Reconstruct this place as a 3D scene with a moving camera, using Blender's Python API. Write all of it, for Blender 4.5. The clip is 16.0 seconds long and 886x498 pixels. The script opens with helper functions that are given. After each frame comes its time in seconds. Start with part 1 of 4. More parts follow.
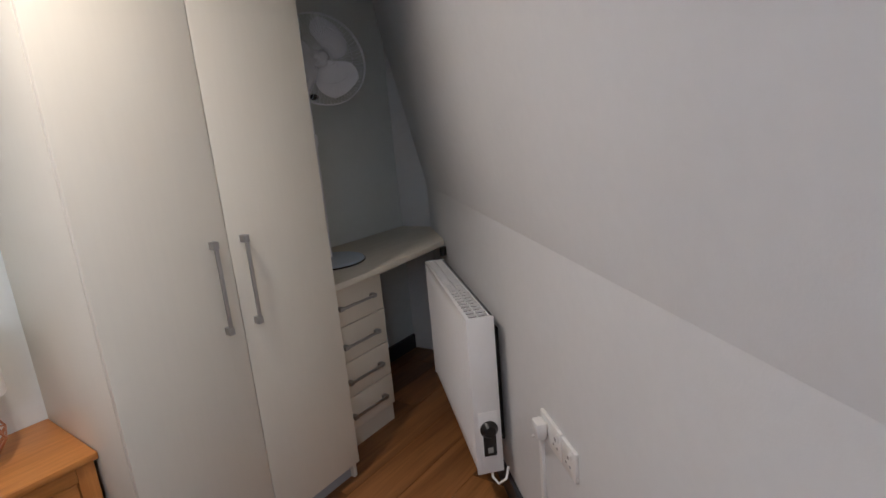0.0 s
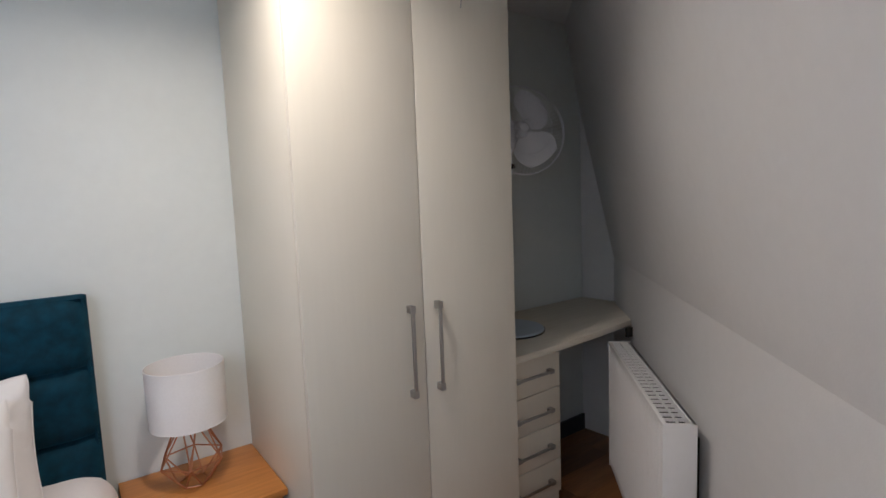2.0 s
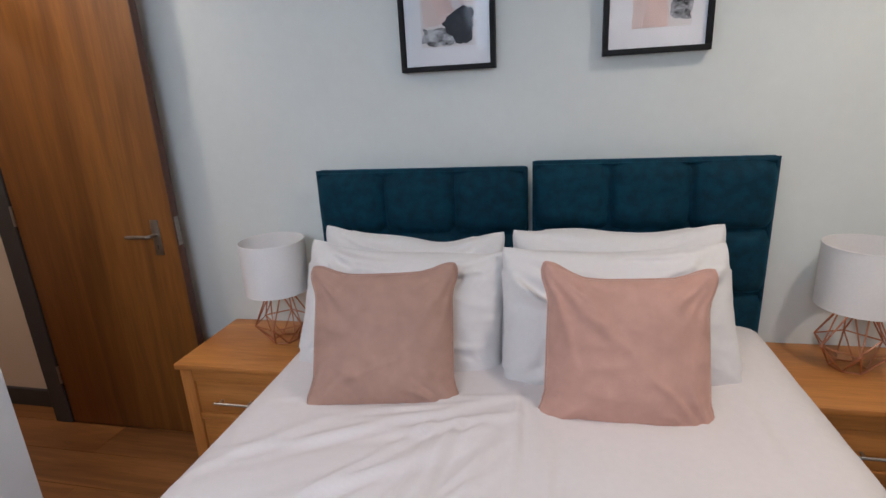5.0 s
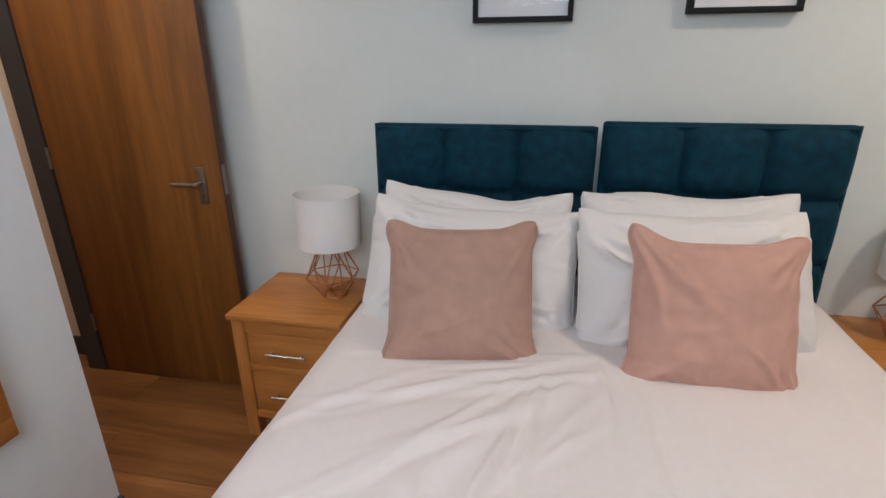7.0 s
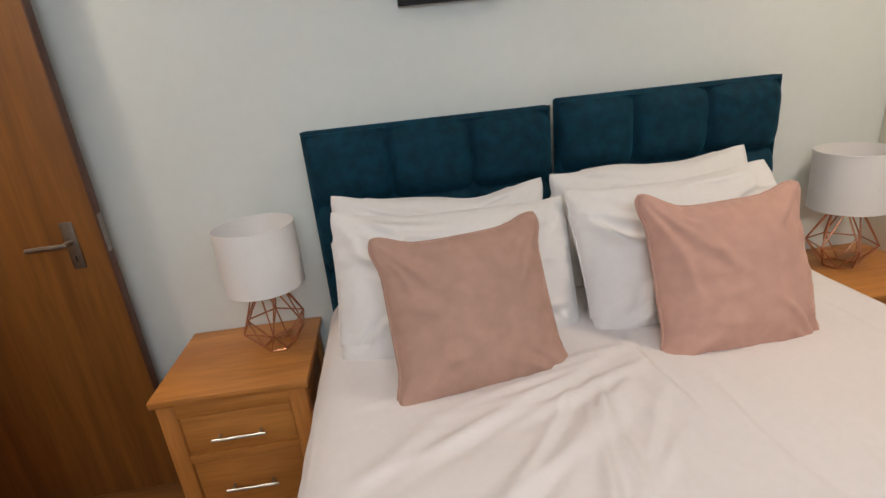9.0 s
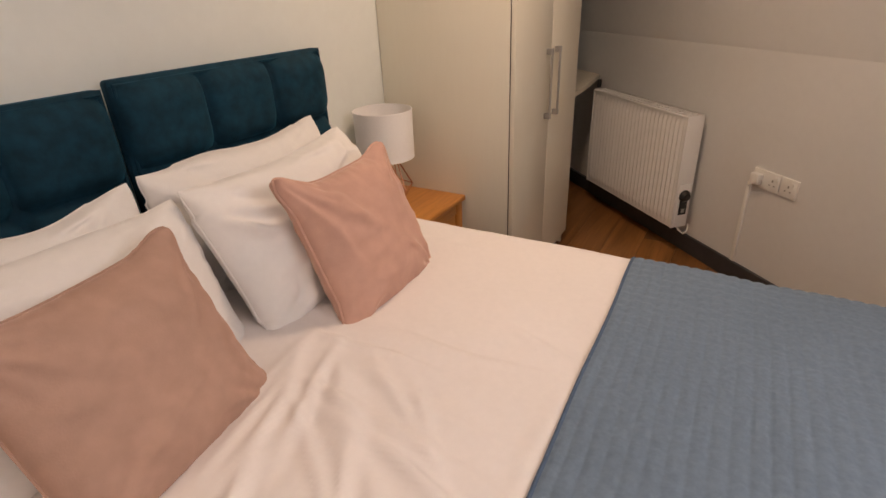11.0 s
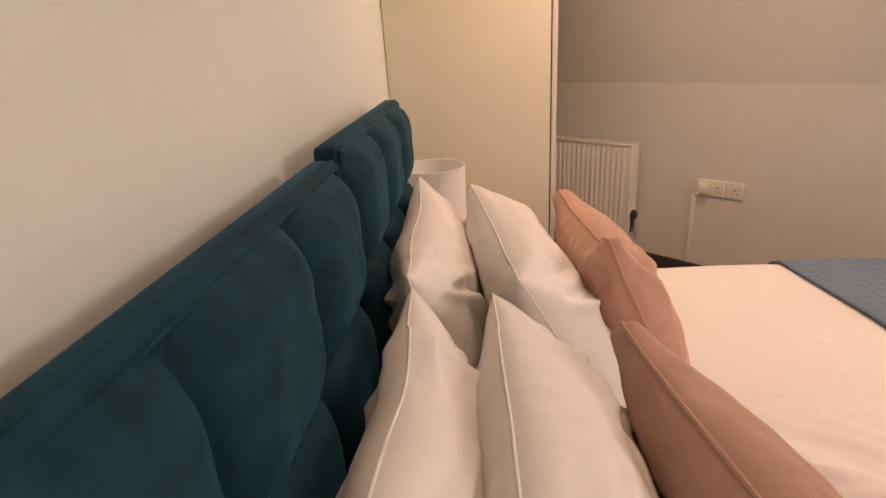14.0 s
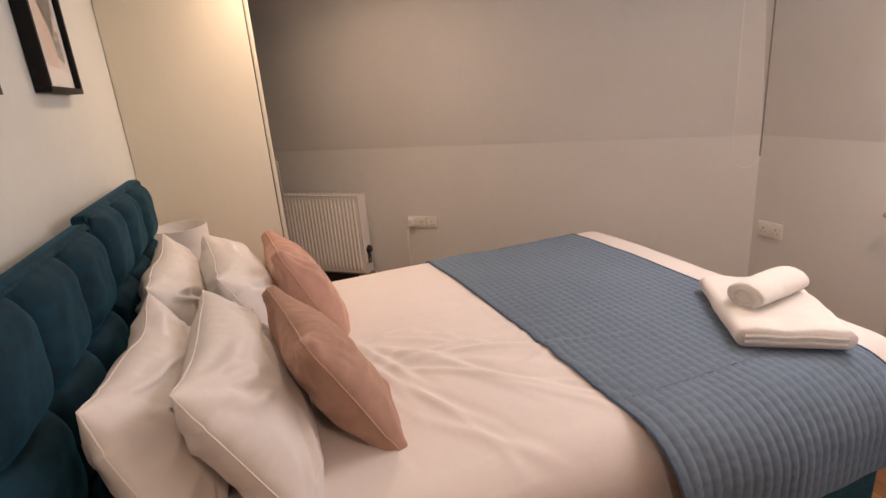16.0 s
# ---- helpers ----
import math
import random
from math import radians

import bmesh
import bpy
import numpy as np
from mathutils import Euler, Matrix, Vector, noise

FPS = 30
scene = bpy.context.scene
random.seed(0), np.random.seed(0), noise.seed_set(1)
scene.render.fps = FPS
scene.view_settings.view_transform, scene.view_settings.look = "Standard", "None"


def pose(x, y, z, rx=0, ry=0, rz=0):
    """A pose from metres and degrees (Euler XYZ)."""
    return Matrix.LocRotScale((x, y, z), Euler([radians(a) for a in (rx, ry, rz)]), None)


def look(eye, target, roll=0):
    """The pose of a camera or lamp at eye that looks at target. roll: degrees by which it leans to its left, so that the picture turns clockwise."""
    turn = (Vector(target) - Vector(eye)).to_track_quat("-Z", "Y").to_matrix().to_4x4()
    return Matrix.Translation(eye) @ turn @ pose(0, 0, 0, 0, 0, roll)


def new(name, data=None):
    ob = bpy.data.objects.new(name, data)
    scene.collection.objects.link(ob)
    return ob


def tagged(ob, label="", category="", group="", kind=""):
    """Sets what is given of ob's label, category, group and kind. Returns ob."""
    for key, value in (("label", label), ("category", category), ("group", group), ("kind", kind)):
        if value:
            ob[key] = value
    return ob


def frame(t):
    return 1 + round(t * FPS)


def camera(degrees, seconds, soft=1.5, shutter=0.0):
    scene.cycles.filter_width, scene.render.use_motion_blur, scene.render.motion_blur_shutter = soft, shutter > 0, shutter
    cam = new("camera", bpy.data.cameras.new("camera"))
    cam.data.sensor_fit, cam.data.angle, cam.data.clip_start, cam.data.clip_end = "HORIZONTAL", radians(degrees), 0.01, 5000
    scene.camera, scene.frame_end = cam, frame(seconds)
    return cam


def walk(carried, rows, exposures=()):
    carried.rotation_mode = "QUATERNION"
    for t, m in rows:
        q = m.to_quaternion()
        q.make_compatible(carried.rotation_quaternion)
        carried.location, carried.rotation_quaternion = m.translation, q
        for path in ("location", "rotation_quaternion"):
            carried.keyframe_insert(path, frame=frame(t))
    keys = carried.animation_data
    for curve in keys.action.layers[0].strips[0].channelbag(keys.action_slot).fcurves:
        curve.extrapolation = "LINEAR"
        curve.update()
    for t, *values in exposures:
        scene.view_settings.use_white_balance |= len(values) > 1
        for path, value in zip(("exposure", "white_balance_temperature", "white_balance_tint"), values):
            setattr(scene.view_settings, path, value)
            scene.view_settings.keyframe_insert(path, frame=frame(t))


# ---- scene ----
cam = camera(81.1, 16.0)
PATH = [
    (0, (2.183, 0.756, 1.329), (1.025, 2.324, 0.883), -5.1),
    (0.5, (2.129, 0.791, 1.349), (0.837, 2.27, 0.967), -3.2),
    (1, (2.103, 0.797, 1.384), (0.729, 2.217, 1.077), -3.1),
    (1.5, (2.096, 0.777, 1.409), (0.619, 2.105, 1.174), -2.4),
    (2, (2.069, 0.734, 1.403), (0.458, 1.902, 1.198), -2.2),
    (2.5, (2.045, 0.676, 1.418), (0.306, 1.643, 1.211), -1.9),
    (3, (2.04, 0.611, 1.404), (0.194, 1.346, 1.177), -1.7),
    (3.5, (2.026, 0.514, 1.396), (0.115, 1.033, 1.113), -2.0),
    (4, (1.959, 0.364, 1.384), (0.018, 0.662, 1.008), -2.3),
    (4.5, (1.917, 0.166, 1.354), (-0.026, 0.162, 0.881), -2.7),
    (5, (1.908, 0.081, 1.373), (0.038, -0.34, 0.801), -3.0),
    (7.3, (1.942, -0.215, 1.346), (0.112, -0.579, 0.625), -0.3),
    (7.5, (1.936, -0.248, 1.342), (0.12, -0.611, 0.589), -1.1),
    (8, (1.897, -0.349, 1.316), (0.054, -0.588, 0.579), -2.6),
    (8.2, (1.879, -0.391, 1.312), (0.02, -0.554, 0.593), -3.4),
    (10.5, (1.524, -0.688, 1.258), (0.125, 0.474, 0.426), -5.2),
    (11, (1.491, -0.717, 1.306), (0.566, 0.813, 0.41), -2.6),
    (11.5, (1.3, -0.667, 1.285), (0.52, 0.938, 0.382), -2.2),
    (12, (1.114, -0.623, 1.301), (0.413, 1.021, 0.404), -2.2),
    (12.5, (0.811, -0.677, 1.265), (0.215, 1.04, 0.431), -3.1),
    (13, (0.583, -0.7, 1.262), (0.022, 1.042, 0.453), -3.9),
    (13.5, (0.417, -0.68, 1.278), (-0.082, 1.084, 0.477), -4.0),
    (14, (0.342, -0.833, 1.283), (0.207, 1.022, 0.548), -3.9),
    (14.5, (0.362, -1.055, 1.334), (0.52, 0.805, 0.614), -4.1),
    (15, (0.472, -1.172, 1.35), (0.775, 0.669, 0.63), -5.4),
    (15.5, (0.47, -1.362, 1.366), (1.019, 0.44, 0.694), -5.3),
    (16, (0.558, -1.602, 1.387), (1.186, 0.203, 0.797), -4.7),
]
EXPOSURES = [
    (0.0, 0.05, 5400, 12), (0.5, -0.1, 5400, 12), (2.0, -0.15, 5400, 11), (3.0, -0.05, 5400, 11), (4.2, -0.17, 5600, 12), (5.2, -0.25, 5500, 10), (7.4, -0.17, 5900, 9), (8.2, -0.1, 6100, 8), (10.5, -0.18, 6500, 15),
    (10.9, -0.18, 7500, 21), (11.2, -0.18, 7500, 21), (11.5, -0.2, 6700, 13), (11.8, -0.2, 5900, 10), (12.5, -0.22, 5800, 10), (13.0, -0.12, 6200, 13), (13.4, 0.02, 9000, 28), (14.0, 0.0, 8700, 29),
    (14.3, -0.05, 7300, 20), (14.6, -0.05, 6800, 18), (15.0, -0.1, 5600, 12), (15.5, -0.1, 6200, 16), (16.0, -0.1, 7500, 25),
]
walk(cam, [(t, look(eye, target, roll)) for t, eye, target, roll in PATH], EXPOSURES)

# ---- world, sun and lamps ----
scene.view_settings.exposure = 0.0
world = bpy.data.worlds.new("sky")
scene.world = world
world.use_nodes = True
wn, wl = world.node_tree.nodes, world.node_tree.links
sky = wn.new("ShaderNodeTexSky")
sky.sky_type, sky.sun_disc = "NISHITA", False
sky.sun_elevation, sky.sun_rotation = radians(38), radians(200)
wn["Background"].inputs["Strength"].default_value = 0.12
wl.new(sky.outputs["Color"], wn["Background"].inputs["Color"])


def lamp(name, kind, m, energy, colour, **settings):
    data = bpy.data.lights.new(name, kind)
    data.energy, data.color = energy, colour
    for key, value in settings.items():
        if key == "size":
            data.size = value
        elif key == "size_y":
            data.size_y = value
        elif key == "shape":
            data.shape = value
        elif key == "angle":
            data.angle = value
        elif key == "spread":
            data.spread = value
    ob = new(name, data)
    ob.matrix_world = m
    return ob


lamp("sun", "SUN", look((6, 3, 6), (0, -3.5, 0)), 1.2, (1, 0.95, 0.88), angle=radians(10))
WARM = (1.0, 0.80, 0.60)
DOWNLIGHTS = [(0.93, 1.02, 11.5, 145), (2.62, -0.85, 9.0, 150), (0.52, -1.80, 6.2, 150)]
for lx, ly, power, beam in DOWNLIGHTS:
    lamp("downlight_lamp", "AREA", look((lx, ly, 2.338), (lx, ly, 0)), power, WARM, shape="DISK", size=0.13, spread=radians(beam))
lamp("hall_lamp", "AREA", look((0.75, -2.75, 2.338), (0.75, -2.75, 0)), 7, (1.0, 0.74, 0.52), shape="DISK", size=0.12)
lamp("window_daylight", "AREA", look((2.94, -0.30, 1.95), (1.25, -1.75, 0.8)), 20, (0.86, 0.93, 1.0), shape="RECTANGLE", size=1.05, size_y=0.45)


# ---- materials ----
def material(name, colour, rough=0.6, metal=0.0, grain=0.0, scale=40.0, stretch=(1, 1, 1), blotch=0.06, bump=0.0, bump_scale=200.0,
             sheen=0.0, sheen_tint=None, spec=0.5, per_object=0.0):
    m = bpy.data.materials.new(name)
    m.use_nodes = True
    n, l = m.node_tree.nodes, m.node_tree.links
    p = n["Principled BSDF"]
    p.inputs["Roughness"].default_value = rough
    p.inputs["Metallic"].default_value = metal
    p.inputs["Specular IOR Level"].default_value = spec
    if sheen:
        p.inputs["Sheen Weight"].default_value = sheen
        p.inputs["Sheen Roughness"].default_value = 0.35
        p.inputs["Sheen Tint"].default_value = (*(sheen_tint or [min(1, c * 2.0 + 0.15) for c in colour]), 1)
    co = n.new("ShaderNodeTexCoord")
    mp = n.new("ShaderNodeMapping")
    mp.inputs["Scale"].default_value = stretch
    l.new(co.outputs["Object"], mp.inputs["Vector"])
    fine = n.new("ShaderNodeTexNoise")
    fine.inputs["Scale"].default_value, fine.inputs["Detail"].default_value = scale, 6
    l.new(mp.outputs["Vector"], fine.inputs["Vector"])
    wide = n.new("ShaderNodeTexNoise")
    wide.inputs["Scale"].default_value, wide.inputs["Detail"].default_value = 1.9, 4
    l.new(co.outputs["Object"], wide.inputs["Vector"])
    if sheen >= 0.4:
        nap = n.new("ShaderNodeTexNoise")
        nap.inputs["Scale"].default_value, nap.inputs["Detail"].default_value, nap.inputs["Roughness"].default_value = 20, 7, 0.6
        l.new(co.outputs["Object"], nap.inputs["Vector"])
        brushed = n.new("ShaderNodeMapRange")
        brushed.inputs["From Min"].default_value, brushed.inputs["From Max"].default_value = 0.36, 0.64
        brushed.inputs["To Min"].default_value, brushed.inputs["To Max"].default_value = sheen * 0.6, min(1, sheen * 1.3)
        l.new(nap.outputs["Fac"], brushed.inputs["Value"])
        l.new(brushed.outputs["Result"], p.inputs["Sheen Weight"])
    ramp = n.new("ShaderNodeMapRange")
    ramp.inputs["From Min"].default_value, ramp.inputs["From Max"].default_value = 0.3, 0.7
    ramp.inputs["To Min"].default_value, ramp.inputs["To Max"].default_value = 1 - grain, 1 + grain
    l.new(fine.outputs["Fac"], ramp.inputs["Value"])
    ramp2 = n.new("ShaderNodeMapRange")
    ramp2.inputs["From Min"].default_value, ramp2.inputs["From Max"].default_value = 0.3, 0.7
    ramp2.inputs["To Min"].default_value, ramp2.inputs["To Max"].default_value = 1 - blotch, 1 + blotch
    l.new(wide.outputs["Fac"], ramp2.inputs["Value"])
    mul = n.new("ShaderNodeMath")
    mul.operation = "MULTIPLY"
    l.new(ramp.outputs["Result"], mul.inputs[0])
    l.new(ramp2.outputs["Result"], mul.inputs[1])
    value = mul.outputs[0]
    if per_object:
        info = n.new("ShaderNodeObjectInfo")
        vary = n.new("ShaderNodeMapRange")
        vary.inputs["To Min"].default_value, vary.inputs["To Max"].default_value = 1 - per_object, 1 + per_object
        l.new(info.outputs["Random"], vary.inputs["Value"])
        mul2 = n.new("ShaderNodeMath")
        mul2.operation = "MULTIPLY"
        l.new(value, mul2.inputs[0])
        l.new(vary.outputs["Result"], mul2.inputs[1])
        value = mul2.outputs[0]
        add = n.new("ShaderNodeVectorMath")
        add.operation = "MULTIPLY_ADD"
        l.new(info.outputs["Random"], add.inputs[0])
        add.inputs[1].default_value = (7, 13, 5)
        l.new(co.outputs["Object"], add.inputs[2])
        l.new(add.outputs["Vector"], mp.inputs["Vector"])
    mix = n.new("ShaderNodeMix")
    mix.data_type, mix.blend_type = "RGBA", "MULTIPLY"
    mix.inputs["Factor"].default_value = 1
    mix.inputs["A"].default_value = (*colour, 1)
    l.new(value, mix.inputs["B"])
    l.new(mix.outputs["Result"], p.inputs["Base Color"])
    if bump:
        b = n.new("ShaderNodeBump")
        b.inputs["Strength"].default_value, b.inputs["Distance"].default_value = bump, 0.002
        tex = n.new("ShaderNodeTexNoise")
        tex.inputs["Scale"].default_value, tex.inputs["Detail"].default_value = bump_scale, 4
        l.new(mp.outputs["Vector"], tex.inputs["Vector"])
        l.new(tex.outputs["Fac"], b.inputs["Height"])
        l.new(b.outputs["Normal"], p.inputs["Normal"])
    return m


def wood(name, colour, along="Y", ring=14.0, rough=0.42, per_object=0.0, contrast=0.30):
    """Oak with long grain along one axis."""
    m = bpy.data.materials.new(name)
    m.use_nodes = True
    n, l = m.node_tree.nodes, m.node_tree.links
    p = n["Principled BSDF"]
    p.inputs["Roughness"].default_value = rough
    co = n.new("ShaderNodeTexCoord")
    mp = n.new("ShaderNodeMapping")
    mp.inputs["Scale"].default_value = {"X": (0.07, 1, 1), "Y": (1, 0.07, 1), "Z": (1, 1, 0.07)}[along]
    src = co.outputs["Object"]
    info = n.new("ShaderNodeObjectInfo")
    add = n.new("ShaderNodeVectorMath")
    add.operation = "MULTIPLY_ADD"
    l.new(info.outputs["Random"], add.inputs[0])
    add.inputs[1].default_value = (5.3, 11.7, 3.1)
    l.new(src, add.inputs[2])
    l.new(add.outputs["Vector"], mp.inputs["Vector"])
    big = n.new("ShaderNodeTexNoise")
    big.inputs["Scale"].default_value, big.inputs["Detail"].default_value, big.inputs["Distortion"].default_value = ring, 5, 1.6
    fine = n.new("ShaderNodeTexNoise")
    fine.inputs["Scale"].default_value, fine.inputs["Detail"].default_value = ring * 14, 3
    l.new(mp.outputs["Vector"], big.inputs["Vector"])
    l.new(mp.outputs["Vector"], fine.inputs["Vector"])
    ramp = n.new("ShaderNodeValToRGB")
    ramp.color_ramp.elements[0].position, ramp.color_ramp.elements[1].position = 0.32, 0.70
    dk = [c * (1 - contrast) for c in colour]
    ramp.color_ramp.elements[0].color = (dk[0], dk[1] * 0.92, dk[2] * 0.85, 1)
    ramp.color_ramp.elements[1].color = (*[min(1, c * (1 + contrast * 0.6)) for c in colour], 1)
    l.new(big.outputs["Fac"], ramp.inputs["Fac"])
    rng = n.new("ShaderNodeMapRange")
    rng.inputs["From Min"].default_value, rng.inputs["From Max"].default_value = 0.3, 0.7
    rng.inputs["To Min"].default_value, rng.inputs["To Max"].default_value = 0.86, 1.08
    l.new(fine.outputs["Fac"], rng.inputs["Value"])
    vary = n.new("ShaderNodeMapRange")
    vary.inputs["To Min"].default_value, vary.inputs["To Max"].default_value = 1 - per_object, 1 + per_object
    l.new(info.outputs["Random"], vary.inputs["Value"])
    mul = n.new("ShaderNodeMath")
    mul.operation = "MULTIPLY"
    l.new(rng.outputs["Result"], mul.inputs[0])
    l.new(vary.outputs["Result"], mul.inputs[1])
    mix = n.new("ShaderNodeMix")
    mix.data_type, mix.blend_type = "RGBA", "MULTIPLY"
    mix.inputs["Factor"].default_value = 1
    l.new(ramp.outputs["Color"], mix.inputs["A"])
    l.new(mul.outputs[0], mix.inputs["B"])
    l.new(mix.outputs["Result"], p.inputs["Base Color"])
    b = n.new("ShaderNodeBump")
    b.inputs["Strength"].default_value, b.inputs["Distance"].default_value = 0.25, 0.001
    l.new(fine.outputs["Fac"], b.inputs["Height"])
    l.new(b.outputs["Normal"], p.inputs["Normal"])
    return m


PAINT = material("matt_wall_paint", (0.70, 0.695, 0.685), 0.75, grain=0.012, scale=30, blotch=0.025, bump=0.12, bump_scale=160)
# copy of the wall paint with the light's greenish cast put into its colour
GREEN_CAST = material("wall_paint_with_green_cast", (0.718, 0.748, 0.718), 0.75, grain=0.012, scale=30, blotch=0.025, bump=0.12, bump_scale=160)
# wall paint raised and cooled: part of the partition's daylight is in this colour
PARTITION = material("daylit_wall_paint", (0.82, 0.825, 0.83), 0.7, grain=0.012, scale=30, blotch=0.025, bump=0.12, bump_scale=160)
CEIL = material("white_ceiling_paint", (0.80, 0.80, 0.79), 0.85, grain=0.01, blotch=0.02, bump=0.1, bump_scale=150)
# the hall lamp's peach warmth is partly painted into the wall colour
HALL = material("lamp_warmed_hall_paint", (0.72, 0.62, 0.52), 0.8, blotch=0.03, bump=0.1, bump_scale=150)
GREY_TRIM = material("dark_grey_trim_paint", (0.045, 0.045, 0.05), 0.45, blotch=0.12, grain=0.1, scale=20)
CREAM = material("cream_laminate", (0.80, 0.752, 0.632), 0.40, grain=0.008, scale=60, stretch=(1, 1, 0.1), blotch=0.015, bump=0.03, bump_scale=90)
PLINTH = material("grey_plinth_laminate", (0.40, 0.41, 0.43), 0.4, blotch=0.04)
CREAM_DESK = material("cream_grained_laminate", (0.68, 0.63, 0.52), 0.4, grain=0.05, scale=45, stretch=(1, 0.1, 1), blotch=0.03)
GAP = material("dark_gap_edge", (0.05, 0.035, 0.02), 0.7)
NICKEL = material("brushed_nickel", (0.46, 0.45, 0.44), 0.35, 1.0, grain=0.06, scale=150, stretch=(1, 1, 0.1))
CHROME = material("polished_chrome", (0.75, 0.74, 0.72), 0.14, 1.0, grain=0.02)
COPPER = material("copper_wire", (0.55, 0.26, 0.15), 0.32, 1.0, grain=0.08, scale=80)
OAK_Y = wood("oak_long", (0.53, 0.225, 0.052), "Y", 9, contrast=0.18)
OAK_Z = wood("oak_upright", (0.50, 0.205, 0.047), "Z", 9, contrast=0.18)
OAK_X = wood("oak_deep", (0.51, 0.21, 0.048), "X", 9, contrast=0.18)
DOOR_WOOD = wood("oak_veneer_door", (0.215, 0.083, 0.0135), "Z", 7, 0.45, contrast=0.30)
DOOR_EDGE = material("dark_brown_edge", (0.09, 0.035, 0.02), 0.5, grain=0.2)
FLOOR_WOOD = wood("oak_laminate_plank", (0.27, 0.118, 0.037), "Y", 9, 0.34, per_object=0.26, contrast=0.42)
VELVET = material("teal_velvet", (0.0029, 0.033, 0.057), 0.8, grain=0.30, scale=28, blotch=0.18, sheen=0.48, sheen_tint=(0.02, 0.23, 0.37), bump=0.5, bump_scale=55, spec=0.2)
PINK = material("pale_pink_velvet", (0.56, 0.335, 0.27), 0.85, grain=0.06, scale=24, blotch=0.06, sheen=0.5, bump=0.25, bump_scale=260, spec=0.15)
DUSKY = material("dusky_pink_velvet", (0.435, 0.272, 0.215), 0.85, grain=0.07, scale=24, blotch=0.06, sheen=0.5, bump=0.25, bump_scale=260, spec=0.15)
LINEN = material("white_cotton", (0.76, 0.735, 0.72), 0.85, grain=0.015, scale=60, blotch=0.02, bump=0.12, bump_scale=420, spec=0.1, sheen=0.1)
DUVET = material("blush_white_cotton", (0.775, 0.722, 0.705), 0.85, grain=0.015, scale=60, blotch=0.025, bump=0.12, bump_scale=420, spec=0.1, sheen=0.1)
TOWEL = material("white_terry", (0.84, 0.81, 0.78), 0.95, grain=0.04, scale=220, blotch=0.02, bump=0.9, bump_scale=420, spec=0.1, sheen=0.3)
BLUE = material("blue_quilted_cotton", (0.15, 0.208, 0.280), 0.85, grain=0.08, scale=90, blotch=0.06, bump=0.3, bump_scale=420, spec=0.15, sheen=0.25)
RAD_WHITE = material("white_enamel", (0.80, 0.79, 0.77), 0.32, grain=0.01, blotch=0.02)
# dark metal of the brackets, also the shade painted inside the radiator
DARK_SLOT = material("dark_metal_and_inner_shade", (0.02, 0.019, 0.018), 0.6, 0.3)
BLACK = material("black_plastic", (0.012, 0.012, 0.013), 0.35)
WHITE_PL = material("white_plastic", (0.80, 0.79, 0.76), 0.3, grain=0.01, blotch=0.01)
FAN_PL = material("white_fan_plastic", (0.78, 0.79, 0.82), 0.35, blotch=0.02)
BASE_PL = material("pale_blue_fan_base", (0.50, 0.58, 0.66), 0.3, blotch=0.03)
SCREEN = material("grey_display", (0.35, 0.36, 0.34), 0.2)
SHADE = material("white_linen_shade", (0.84, 0.82, 0.80), 0.8, grain=0.02, scale=160, bump=0.2, bump_scale=500)
FRAME_BLACK = material("black_stained_wood", (0.009, 0.009, 0.010), 0.6, grain=0.2, scale=60, spec=0.25)
FRAME_BACK = material("raw_frame_board", (0.42, 0.28, 0.15), 0.7, grain=0.1)
MOUNT = material("white_mount_board", (0.82, 0.81, 0.82), 0.9)
ART_PAPER = material("off_white_art_paper", (0.74, 0.69, 0.67), 0.9, blotch=0.05)
ART_PINK = material("blush_brushwork", (0.72, 0.54, 0.48), 0.9, grain=0.12, scale=20, blotch=0.12, stretch=(1, 1, 0.3))
ART_PALE = material("pale_blush_brushwork", (0.74, 0.60, 0.55), 0.9, grain=0.10, scale=24, blotch=0.10, stretch=(1, 1, 0.3))
ART_BLACK = material("charcoal_brushwork", (0.035, 0.035, 0.042), 0.9, grain=0.35, scale=30, blotch=0.2)
ART_GREY = material("dry_grey_brushwork", (0.30, 0.30, 0.31), 0.9, grain=0.95, scale=55, blotch=0.2, stretch=(1, 0.7, 1))
GLOW = bpy.data.materials.new("lit_downlight_lens")
GLOW.use_nodes = True
GLOW.node_tree.nodes["Principled BSDF"].inputs["Emission Color"].default_value = (1, 0.8, 0.55, 1)
GLOW.node_tree.nodes["Principled BSDF"].inputs["Emission Strength"].default_value = 8
GLASS = bpy.data.materials.new("clear_glass")
GLASS.use_nodes = True
_g = GLASS.node_tree.nodes["Principled BSDF"]
_g.inputs["Transmission Weight"].default_value, _g.inputs["Roughness"].default_value, _g.inputs["IOR"].default_value = 1.0, 0.0, 1.45


PRINT_GLASS = GLASS.copy()
PRINT_GLASS.name = "anti_reflective_glazing"
PRINT_GLASS.node_tree.nodes["Principled BSDF"].inputs["IOR"].default_value = 1.2


